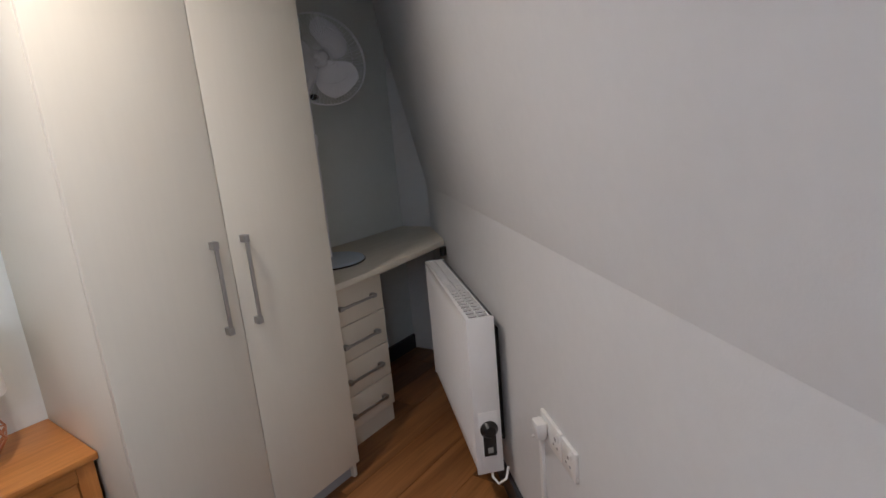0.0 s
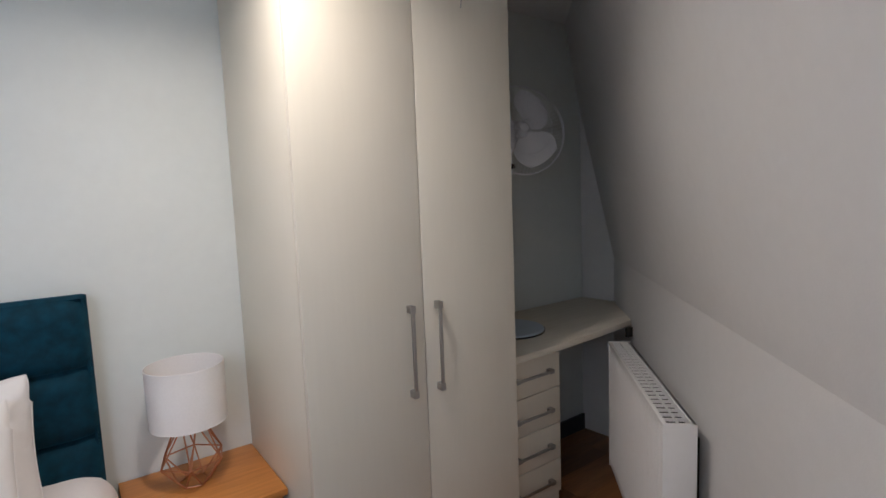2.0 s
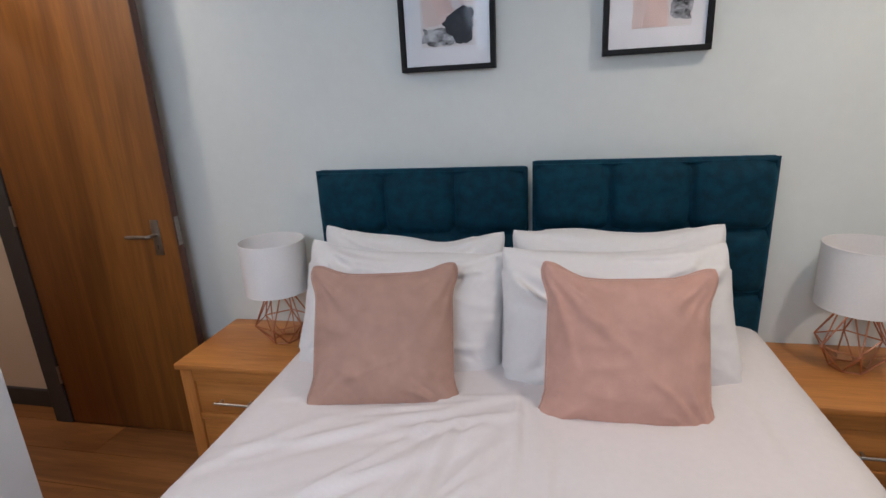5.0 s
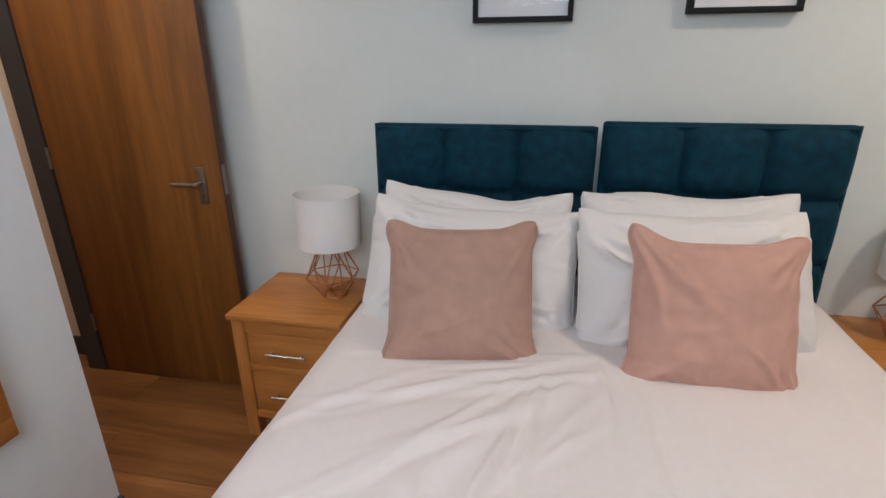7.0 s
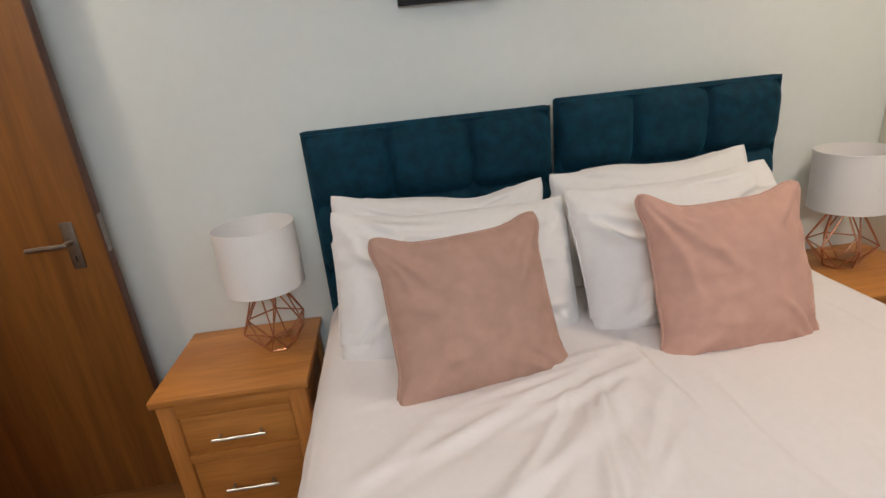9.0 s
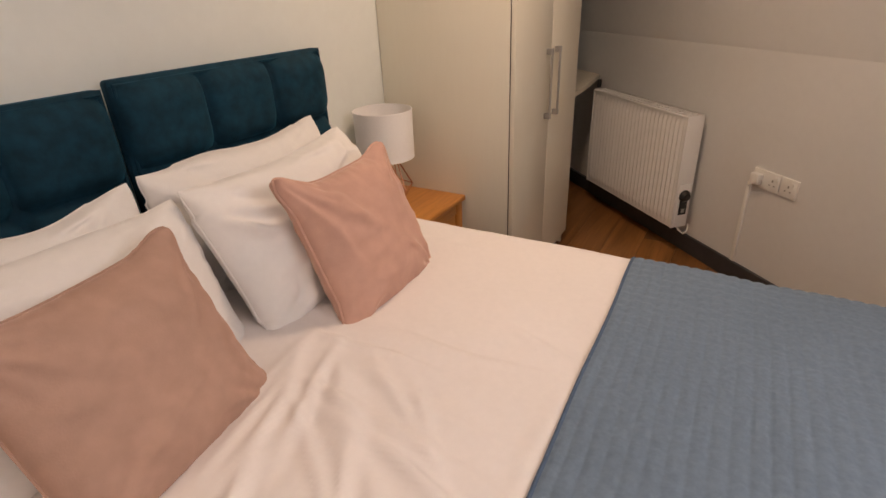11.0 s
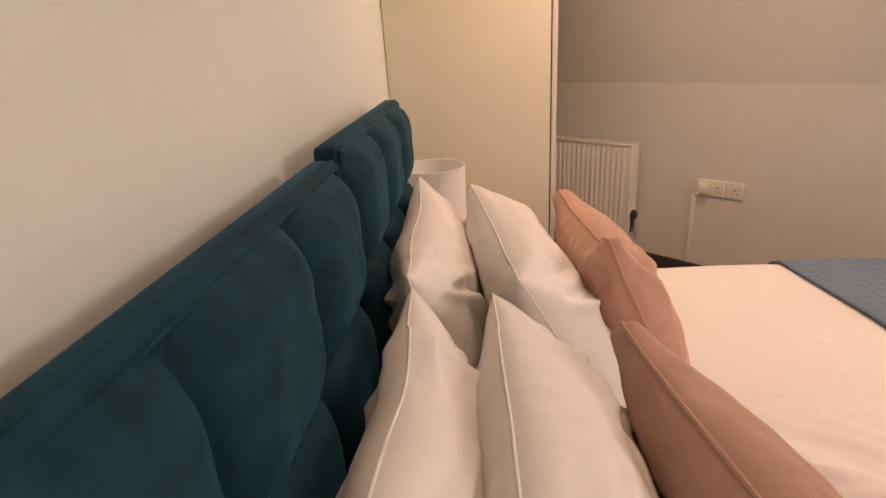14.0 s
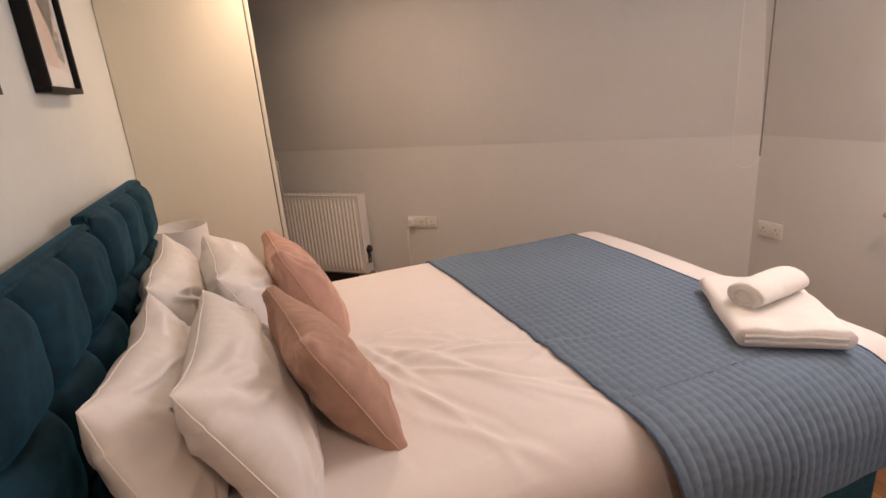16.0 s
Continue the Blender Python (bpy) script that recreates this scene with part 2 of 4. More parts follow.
# ---- building helpers ----
def add_box(bm, x0, x1, y0, y1, z0, z1, bevel=0.0, seg=2):
    v = [bm.verts.new(p) for p in ((x0, y0, z0), (x1, y0, z0), (x1, y1, z0), (x0, y1, z0), (x0, y0, z1), (x1, y0, z1), (x1, y1, z1), (x0, y1, z1))]
    f = [bm.faces.new([v[i] for i in q]) for q in ((0, 3, 2, 1), (4, 5, 6, 7), (0, 1, 5, 4), (1, 2, 6, 5), (2, 3, 7, 6), (3, 0, 4, 7))]
    if bevel:
        bmesh.ops.bevel(bm, geom=list({e for g in f for e in g.edges}), offset=bevel, segments=seg, affect="EDGES", profile=0.5)
    return bm


def box(*a, **k):
    return add_box(bmesh.new(), *a, **k)


def prism(points, z0, z1, bevel=0.0):
    bm = bmesh.new()
    lo = [bm.verts.new((x, y, z0)) for x, y in points]
    hi = [bm.verts.new((x, y, z1)) for x, y in points]
    bm.faces.new(lo[::-1])
    bm.faces.new(hi)
    for i in range(len(points)):
        j = (i + 1) % len(points)
        bm.faces.new((lo[i], lo[j], hi[j], hi[i]))
    bmesh.ops.recalc_face_normals(bm, faces=bm.faces)
    if bevel:
        bmesh.ops.bevel(bm, geom=list(bm.edges), offset=bevel, segments=2, affect="EDGES", profile=0.5)
    return bm


def lathe(profile, seg=40, closed=False):
    """A turned body about z from (radius, height) pairs."""
    bm = bmesh.new()
    rings = [[bm.verts.new((r * math.cos(2 * math.pi * i / seg), r * math.sin(2 * math.pi * i / seg), z)) for i in range(seg)] for r, z in profile]
    pairs = list(zip(rings, rings[1:])) + ([(rings[-1], rings[0])] if closed else [])
    for a, b in pairs:
        for i in range(seg):
            j = (i + 1) % seg
            bm.faces.new((a[i], a[j], b[j], b[i]))
    if not closed:
        bm.faces.new(rings[0][::-1])
        bm.faces.new(rings[-1])
    bmesh.ops.recalc_face_normals(bm, faces=bm.faces)
    return bm


def add_tube(bm, pts, r, seg=8, loop=False):
    pts = [Vector(p) for p in pts]
    rings, n, side = [], len(pts), None
    for i, p in enumerate(pts):
        a = pts[(i - 1) % n] if (loop or i > 0) else p
        b = pts[(i + 1) % n] if (loop or i < n - 1) else p
        d = (b - a).normalized()
        if side is None:
            side = d.orthogonal().normalized()
        side = (side - d * side.dot(d)).normalized()
        up = d.cross(side)
        rings.append([bm.verts.new(p + r * (math.cos(2 * math.pi * k / seg) * side + math.sin(2 * math.pi * k / seg) * up)) for k in range(seg)])
    for a, b in list(zip(rings, rings[1:])) + ([(rings[-1], rings[0])] if loop else []):
        for k in range(seg):
            m = (k + 1) % seg
            bm.faces.new((a[k], a[m], b[m], b[k]))
    if not loop:
        bm.faces.new(rings[0][::-1])
        bm.faces.new(rings[-1])
    return bm


def tube(pts, r, seg=8, loop=False):
    return add_tube(bmesh.new(), pts, r, seg, loop)


def grid_mesh(nu, nv, fn, wrap=False):
    bm = bmesh.new()
    v = [[bm.verts.new(fn(i / nu, j / nv)) for j in range(nv + 1)] for i in range(nu + 1)]
    for i in range(nu):
        for j in range(nv):
            bm.faces.new((v[i][j], v[i + 1][j], v[i + 1][j + 1], v[i][j + 1]))
    return bm


def mesh_of(name, bm, mat, smooth):
    me = bpy.data.meshes.new(name)
    bm.to_mesh(me)
    bm.free()
    me.materials.append(mat)
    if smooth:
        me.polygons.foreach_set("use_smooth", [True] * len(me.polygons))
        if smooth != "all":
            me.set_sharp_from_angle(angle=radians(35))
    return me


def part(name, bm, mat, parent=None, label="", smooth=True):
    ob = new(name, mesh_of(name, bm, mat, smooth))
    ob.parent = parent
    if label:
        tagged(ob, label)
    return ob


def thing(name, m, label, category, group="", kind=""):
    ob = new(name)
    ob.empty_display_size = 0.1
    ob.matrix_world = m
    return tagged(ob, label, category, group, kind)


def structure(name, bm, mat, label, category, smooth=False):
    ob = part(name, bm, mat, None, "", smooth)
    return tagged(ob, label, category, "", "structure")


def n3(x, y, z=0.0):
    return noise.noise(Vector((x, y, z)))


# ---- the room ----
H = 2.35            # ceiling
FZ = -0.09          # floor
WX = 0.02           # face of the wall behind the bed
EAVES, LEAN_IN = 1.01, 0.19
NX, NY, ND = 0.69, 0.7238, 2.541    # the angled wall: NX x + NY y = ND
RIGHT = 3.17        # wall opposite the headboards
PART_Y, PART_X = -1.479, 0.872        # corner of the partition by the entrance
DOOR_Y = -2.235


def leaning_wall(origin, along, inward, s0, s1, spans, outer=0.12):
    """A low upright wall that leans inward above the eaves, extruded along itself. spans: (from, to, z bands)."""
    bm = bmesh.new()
    o, a, i = Vector(origin), Vector(along), Vector(inward)

    def off(z):
        return max(0.0, z - EAVES) * LEAN_IN

    for u0, u1, bands in spans:
        for z0, z1 in bands:
            zs = sorted({z0, z1} | ({EAVES} if z0 < EAVES < z1 else set()))
            prof = [(off(z), z) for z in zs] + [(off(z) - outer, z) for z in reversed(zs)]
            r0 = [bm.verts.new(o + a * u0 + i * d + Vector((0, 0, z))) for d, z in prof]
            r1 = [bm.verts.new(o + a * u1 + i * d + Vector((0, 0, z))) for d, z in prof]
            bm.faces.new(r0)
            bm.faces.new(r1[::-1])
            for k in range(len(prof)):
                m = (k + 1) % len(prof)
                bm.faces.new((r0[k], r0[m], r1[m], r1[k]))
    bmesh.ops.recalc_face_normals(bm, faces=bm.faces)
    return bm


structure("wall_headboard", box(-0.12, WX, -2.33, 3.62, FZ, H), GREEN_CAST, "white bedroom wall behind the headboards, light's green cast in its colour", "wall")
foot = Vector((NX * ND, NY * ND, 0))
structure("wall_angled", leaning_wall(foot, (NY, -NX, 0), (-NX, -NY, 0), -2.45, 2.2, [(-2.6, 2.15, [(FZ, H)])]), PAINT,
          "white angled attic wall leaning inward above the eaves", "wall")
WY0, WY1, WZ0, WZ1 = -1.0, 0.30, 1.68, 2.22
structure("wall_window", leaning_wall((RIGHT, 0, 0), (0, 1, 0), (-1, 0, 0), 0, 0,
          [(-1.59, WY0, [(FZ, H)]), (WY0, WY1, [(FZ, WZ0), (WZ1, H)]), (WY1, 0.75, [(FZ, H)])]), PAINT,
          "white attic wall with a window in its slope", "wall")
structure("wall_partition", prism([(PART_X, PART_Y), (RIGHT + 0.12, PART_Y), (RIGHT + 0.12, PART_Y - 0.12), (PART_X + 0.12, PART_Y - 0.12), (PART_X + 0.12, -2.33), (PART_X, -2.33)], FZ, H),
          PARTITION, "white partition wall with a crisp corner beside the entrance", "wall")
bm = box(WX, 0.11, -2.33, DOOR_Y - 0.015, FZ, H)
add_box(bm, 0.11, PART_X, -2.33, DOOR_Y - 0.015, 1.96, H)
structure("wall_doorway", bm, PAINT, "short wall stub and lintel round the bedroom doorway", "wall")
bm = box(-0.12, WX, -3.7, -2.33, FZ, H)
add_box(bm, -0.12, 1.7, -3.82, -3.7, FZ, H)
add_box(bm, 1.58, 1.7, -3.7, -2.33, FZ, H)
add_box(bm, PART_X + 0.12, 1.58, -2.33, -2.21, FZ, H)
structure("wall_hall", bm, HALL, "hallway walls beyond the open door, lamp warmth put in their colour", "wall")
structure("ceiling", prism([(-0.12, -3.82), (RIGHT + 0.12, -3.82), (RIGHT + 0.12, 0.72), (0.25, 3.62), (-0.12, 3.62)], H, H + 0.1), CEIL,
          "flat white painted ceiling with recessed downlights", "ceiling")
# narrow upright facet where the angled wall meets the wall behind the desk
structure("wall_facet", prism([(-0.02, 3.262), (0.12, 3.272), (0.255, 3.285), (0.255, 3.5), (-0.02, 3.7)], FZ, 1.9), PAINT,
          "narrow white boxed wall facet in the desk corner", "wall")

# skirting boards
def skirt_box(*a):
    return box(*a, FZ, FZ + 0.10, 0.004)


structure("baseboard_hall", skirt_box(WX, WX + 0.018, -3.7, -2.345), GREY_TRIM, "dark grey painted skirting in the hallway", "baseboard")
d = Vector((NY, -NX, 0))
sk = structure("baseboard_angled", skirt_box(-2.25, 1.98, -0.018, 0.0), GREY_TRIM, "dark grey painted skirting along the angled wall", "baseboard")
sk.matrix_world = Matrix.Translation(foot) @ pose(0, 0, 0, 0, 0, math.degrees(math.atan2(-NX, NY)))

structure("baseboard_headboard", skirt_box(WX, WX + 0.018, -1.42, 1.245), GREY_TRIM, "dark grey skirting behind the bed", "baseboard")
structure("baseboard_nook", skirt_box(WX, WX + 0.018, 2.51, 3.26), GREY_TRIM, "dark grey skirting under the desk", "baseboard")
structure("baseboard_window", skirt_box(RIGHT - 0.018, RIGHT, PART_Y + 0.02, 0.56), GREY_TRIM, "dark grey skirting below the window wall", "baseboard")
structure("baseboard_partition", skirt_box(PART_X, RIGHT - 0.02, PART_Y, PART_Y + 0.018), GREY_TRIM, "dark grey skirting along the partition", "baseboard")

# window in the slope
win = thing("window_1", pose(RIGHT, 0, 0), "white framed attic window with a clear pane", "window", kind="structure")
cy, cz = (WY0 + WY1) / 2, (WZ0 + WZ1) / 2


def slope_x(z):
    return -(z - EAVES) * LEAN_IN + 0.05


def slope_bar(y0, y1, z0, z1, depth=0.06):
    bm = bmesh.new()
    v = [bm.verts.new((slope_x(z) + dx, y, z)) for dx in (-depth / 2, depth / 2) for y, z in ((y0, z0), (y1, z0), (y1, z1), (y0, z1))]
    for q in ((0, 1, 2, 3), (7, 6, 5, 4), (0, 4, 5, 1), (1, 5, 6, 2), (2, 6, 7, 3), (3, 7, 4, 0)):
        bm.faces.new([v[i] for i in q])
    bmesh.ops.recalc_face_normals(bm, faces=bm.faces)
    return bm


for y0, y1, z0, z1 in ((WY0, WY1, WZ0, WZ0 + 0.06), (WY0, WY1, WZ1 - 0.06, WZ1), (WY0, WY0 + 0.06, WZ0 + 0.06, WZ1 - 0.06),
                       (WY1 - 0.06, WY1, WZ0 + 0.06, WZ1 - 0.06), (cy - 0.03, cy + 0.03, WZ0 + 0.06, WZ1 - 0.06)):
    part("window_frame", slope_bar(y0, y1, z0, z1), WHITE_PL, win)
for y0, y1 in ((WY0 + 0.06, cy - 0.03), (cy + 0.03, WY1 - 0.06)):
    pane = part("pane", slope_bar(y0, y1, WZ0 + 0.06, WZ1 - 0.06, 0.006), GLASS, win)
    pane.visible_shadow = False
part("window_sill", box(-0.10, 0.03, WY0 - 0.03, WY1 + 0.03, WZ0 - 0.035, WZ0 - 0.008, 0.004), WHITE_PL, win)
LEAF_MAT = material("garden_leaves", (0.05, 0.10, 0.025), 0.6, grain=0.4, scale=8, blotch=0.4)
structure("ground", box(-400, 400, -400, 400, -6.2, -6.0), material("lawn", (0.06, 0.10, 0.03), 0.9, blotch=0.3), "grass ground outside far below the attic window", "ground")
tree = thing("tree", pose(13, -3.0, -6.0), "leafy green garden tree outside the window", "tree")
part("trunk", lathe([(0.28, 0), (0.2, 1.5), (0.14, 4.5), (0.05, 7.5)], 12), material("bark", (0.1, 0.07, 0.05), 0.9, grain=0.3), tree)
bm = bmesh.new()
rr = random.Random(4)
for _ in range(2600):
    a, b, r = rr.uniform(0, 6.283), rr.uniform(-1, 1), rr.random() ** 0.5
    k = 2.6 * (1 + 0.35 * n3(math.cos(a) * 2, math.sin(a) * 2, b * 2))
    c = Vector((k * r * math.cos(a) * math.sqrt(1 - b * b), k * r * math.sin(a) * math.sqrt(1 - b * b), 6.6 + 2.6 * r * b))
    u = Vector((rr.gauss(0, 1), rr.gauss(0, 1), rr.gauss(0, 1))).normalized() * 0.16
    w = u.orthogonal() * 0.6
    bm.faces.new([bm.verts.new(c + q) for q in (u, w, -u, -w)])
part("crown", bm, LEAF_MAT, tree, "crown of loose green leaves", False)

# recessed downlights
for lx, ly, *_ in DOWNLIGHTS + [(0.75, -2.75)]:
    dl = thing("downlight", pose(lx, ly, H), "round recessed ceiling downlight with a warm lens", "ceiling light", "ceiling downlights")
    part("trim_ring", lathe([(0.036, 0.0), (0.036, -0.006), (0.046, -0.004), (0.046, 0.0)], 32, True), WHITE_PL, dl)
    part("lens", lathe([(0.035, -0.001), (0.035, -0.0035)], 32), GLOW, dl)


# ---- wardrobe ----
def bar_handle(length, mat, r=0.005, standoff=0.028, square=False):
    """A bar handle along z, standing off in x, about its middle."""
    bm = bmesh.new()
    h = length / 2
    if square:
        add_box(bm, standoff - 0.008, standoff, -0.006, 0.006, -h, h, 0.0015)
        for s in (-1, 1):
            add_box(bm, 0, standoff + 0.001, -0.009, 0.009, s * (h - 0.012) - 0.012, s * (h - 0.012) + 0.012, 0.0015)
    else:
        add_tube(bm, [(standoff, 0, -h), (standoff, 0, h)], r, 10)
        for s in (-1, 1):
            add_tube(bm, [(0, 0, s * h * 0.8), (standoff, 0, s * h * 0.8)], r * 0.8, 8)
    return bm


W0, W1, WD, WH = 1.25, 2.075, 0.668, 2.33
wardrobe = thing("wardrobe", pose(0, 0, 0), "tall cream two-door wardrobe with brushed nickel bar handles", "wardrobe")
part("side_panel", box(WX + 0.003, WD - 0.025, W0, W0 + 0.018, FZ, WH, 0.001), CREAM, wardrobe)
part("side_panel", box(WX + 0.003, WD - 0.025, W1 - 0.018, W1, FZ, WH, 0.001), CREAM, wardrobe)
part("top_panel", box(WX + 0.003, WD - 0.025, W0 + 0.018, W1 - 0.018, WH - 0.018, WH), CREAM, wardrobe)
part("back_panel", box(WX + 0.003, WX + 0.01, W0 + 0.018, W1 - 0.018, 0.0, WH - 0.018), CREAM, wardrobe)
part("plinth", box(WX + 0.02, WD - 0.045, W0 + 0.018, W1 - 0.018, FZ, -0.002), PLINTH, wardrobe, "grey recessed plinth")
# dark sheet that paints the shade in the gaps round the doors
part("gap_shade", box(WD - 0.025, WD - 0.0205, W0 + 0.003, W1 - 0.003, -0.01, WH - 0.004), GAP, wardrobe, "dark sheet painted as the shadow gap behind the doors")
mid = (W0 + W1) / 2
for y0, y1, hy in ((W0, mid - 0.0015, 1.604), (mid + 0.0015, W1, 1.712)):
    leaf = part("door", box(WD - 0.02, WD, y0, y1, -0.012, WH, 0.002), CREAM, wardrobe)
    hd = part("handle", bar_handle(0.305, NICKEL, square=True), NICKEL, leaf, "brushed nickel bar handle")
    hd.location = (WD, hy, 0.903)
cord = thing("loose_cord", pose(WD + 0.004, 1.86, 2.02), "thin grey cord hanging down the wardrobe door", "cord")
part("strand", tube([(0.0, 0.012 + 0.018 * math.sin(k * 0.35), 0.30 - 0.30 * k / 12) for k in range(13)], 0.0016, 6), NICKEL, cord)

# ---- drawer unit and desk ----
U0, U1, UD = 2.09, 2.507, 0.50
unit = thing("drawer_unit", pose(0, 0, 0), "cream four-drawer pedestal with nickel bar handles under the desk", "drawers")
part("carcass", box(0.05, UD - 0.02, U0, U1, 0.0, 0.721), CREAM, unit)
part("plinth", box(0.06, UD - 0.012, U0, U1 - 0.004, FZ, -0.002), CREAM, unit)
for z0, z1, hz in ((0.512, 0.712, 0.602), (0.340, 0.508, 0.420), (0.168, 0.336, 0.248), (0.004, 0.164, 0.076)):
    fr = part("drawer_front", box(UD - 0.02, UD, U0 + 0.002, U1, z0, z1, 0.002), CREAM, unit)
    hd = part("handle", bar_handle(0.235, NICKEL, square=True), NICKEL, fr, "brushed nickel bar handle")
    hd.matrix_basis = pose(UD, 2.325, hz, 90, 0, 0)


def wall_y(x, gap=0.0):
    return (ND - gap - NX * x) / NY


desk = [(WX + 0.003, W1 + 0.004), (0.605, W1 + 0.004)]
for k in range(9):
    s = k / 8
    desk.append((0.605 - 0.045 * s ** 1.6, 2.30 + (wall_y(0.56) - 2.305) * s))
desk += [(0.262, wall_y(0.262, 0.004)), (0.258, 3.281), (0.12, 3.268), (WX + 0.003, 3.261)]
tagged(part("fitted_desk", prism(desk, 0.723, 0.751, 0.002), CREAM_DESK), "cream grained desk top fitted into the attic corner", "desk")
brk = tagged(part("desk_bracket", box(0.565, 0.585, 2.915, 2.95, 0.673, 0.7215, 0.003), DARK_SLOT), "small dark bracket under the desk by the wall", "bracket")

# ---- fan on the desk ----
fan = thing("pedestal_fan", pose(0.28, 2.40, 0.751), "white three-blade fan on a round pale blue base on the desk", "fan")
part("base", lathe([(0.165, 0), (0.17, 0.006), (0.165, 0.014), (0.05, 0.026), (0.0, 0.028)], 48), BASE_PL, fan, "round pale blue base")
part("base_rim", lathe([(0.165, 0.0), (0.173, 0.0), (0.173, 0.007), (0.165, 0.007)], 48, True), BLACK, fan, "dark rubber rim")
part("pole", lathe([(0.02, 0.02), (0.017, 0.06), (0.017, 0.55), (0.024, 0.56), (0.024, 0.60), (0.014, 0.61), (0.014, 0.82)], 20), FAN_PL, fan)
kn = part("knob", lathe([(0.012, 0), (0.014, 0.01), (0.01, 0.03)], 14), BLACK, fan, "black height knob")
kn.matrix_basis = pose(0.012, 0.02, 0.775, 90, 0, 180)
head = Matrix.Translation((0.0, 0.115, 0.945)) @ pose(0, 0, 0, 0, 78, -22)
part("motor", lathe([(0.03, -0.17), (0.062, -0.15), (0.068, -0.06), (0.05, -0.03), (0.03, -0.02)], 24), FAN_PL, fan).matrix_basis = head
part("neck", tube([(0, 0, 0.80), (0.0, 0.05, 0.88), (-0.08, 0.14, 0.945)], 0.022, 12), FAN_PL, fan)
for k in range(3):
    def blade(u, v, k=k):
        r = 0.03 + 0.155 * u
        wdt = 1.2 * math.sin(math.pi * min(1, 0.18 + 0.72 * u)) ** 0.7
        a = 2.094 * k + 0.35 + (v - 0.5) * wdt * 1.5 + 0.25 * u
        return (r * math.cos(a), r * math.sin(a), 0.02 * (v - 0.5) * 2 + 0.012)
    bm = grid_mesh(14, 10, blade)
    ret = bmesh.ops.extrude_face_region(bm, geom=bm.faces[:])
    bmesh.ops.translate(bm, verts=[g for g in ret["geom"] if isinstance(g, bmesh.types.BMVert)], vec=(0, 0, 0.003))
    part("blade", bm, FAN_PL, fan).matrix_basis = head
part("hub", lathe([(0.035, -0.02), (0.038, 0.02), (0.02, 0.04), (0.0, 0.043)], 24), FAN_PL, fan).matrix_basis = head
bm = bmesh.new()
GR = 0.215
for r, z in ((GR, 0.0), (GR, 0.012), (GR * 0.62, 0.055), (0.055, 0.068), (GR * 0.62, -0.06)):
    add_tube(bm, [(r * math.cos(2 * math.pi * i / 48), r * math.sin(2 * math.pi * i / 48), z) for i in range(48)], 0.0022 if r == GR else 0.0010, 6, True)
for i in range(72):
    a = 2 * math.pi * i / 72
    c, s = math.cos(a), math.sin(a)
    for sgn in (1, -1):
        add_tube(bm, [(0.03 * c, 0.03 * s, sgn * 0.066), (GR * 0.6 * c, GR * 0.6 * s, sgn * 0.056), (GR * 0.93 * c, GR * 0.93 * s, sgn * 0.025), (GR * c, GR * s, 0.004)], 0.0008, 3)
part("guard", bm, FAN_PL, fan, "round white wire guard").matrix_basis = head

# ---- radiator on the angled wall ----
RL, RT, RZ0, RZ1 = 0.885, 0.10, 0.078, 0.688
ang = math.degrees(math.atan2(-NX, NY))
near = Vector((1.300, 2.211, 0))
rad = thing("radiator", Matrix.Translation(near) @ pose(0, 0, 0, 0, 0, ang), "white ribbed electric panel radiator on the angled wall", "radiator")


def ribbed(u, v):
    x = -RL + RL * u
    edge = min(u, 1 - u) * RL
    rib = 0.5 - 0.5 * math.cos(2 * math.pi * x / 0.0333)
    amp = 0.010 * min(1, max(0, (edge - 0.02) / 0.01)) * min(1, max(0, (min(v, 1 - v) * (RZ1 - RZ0) - 0.028) / 0.02))
    return (x, -RT - amp * rib ** 0.7 + 0.006, RZ0 + (RZ1 - RZ0) * v)


part("front_panel", grid_mesh(360, 24, ribbed), RAD_WHITE, rad, "ribbed white front panel")
part("back_panel", box(-RL, -0.0, -0.012, 0.0, RZ0, RZ1, 0.002), RAD_WHITE, rad)
part("end_cap", box(-0.004, 0.001, -RT - 0.001, 0.0, RZ0, RZ1 + 0.002, 0.002), RAD_WHITE, rad)
part("end_cap", box(-RL - 0.001, -RL + 0.004, -RT - 0.001, 0.0, RZ0, RZ1 + 0.002, 0.002), RAD_WHITE, rad)
# solid near-black block: the shade under the grille put into its colour
part("inner_shade", box(-RL + 0.01, -0.01, -RT + 0.012, -0.014, RZ0 + 0.02, RZ1 - 0.022), DARK_SLOT, rad, "dark block for the shade inside the radiator")
bm = bmesh.new()
add_box(bm, -RL + 0.004, -0.004, -RT, -RT + 0.014, RZ1 - 0.012, RZ1, 0.001)
add_box(bm, -RL + 0.004, -0.004, -0.014, -0.0, RZ1 - 0.012, RZ1, 0.001)
add_box(bm, -RL + 0.004, -0.004, -0.053, -0.049, RZ1 - 0.009, RZ1 - 0.001)
for i in range(25):
    x = -RL + 0.006 + (RL - 0.022) * i / 24
    add_box(bm, x, x + 0.0065, -RT + 0.014, -0.014, RZ1 - 0.010, RZ1 - 0.001)
part("top_grille", bm, RAD_WHITE, rad, "slotted white top grille")
ctl = part("control", box(0.001, 0.006, -0.085, -0.012, 0.10, 0.33, 0.002), RAD_WHITE, rad, "white control cover on the radiator's end")
dial = part("dial", lathe([(0.033, 0), (0.033, 0.006), (0.022, 0.02), (0.02, 0.024)], 28), BLACK, ctl, "black thermostat dial")
dial.matrix_basis = pose(0.006, -0.048, 0.262, 0, 90, 0)
part("display_surround", box(0.006, 0.011, -0.072, -0.024, 0.155, 0.245, 0.002), BLACK, ctl, "black control panel")
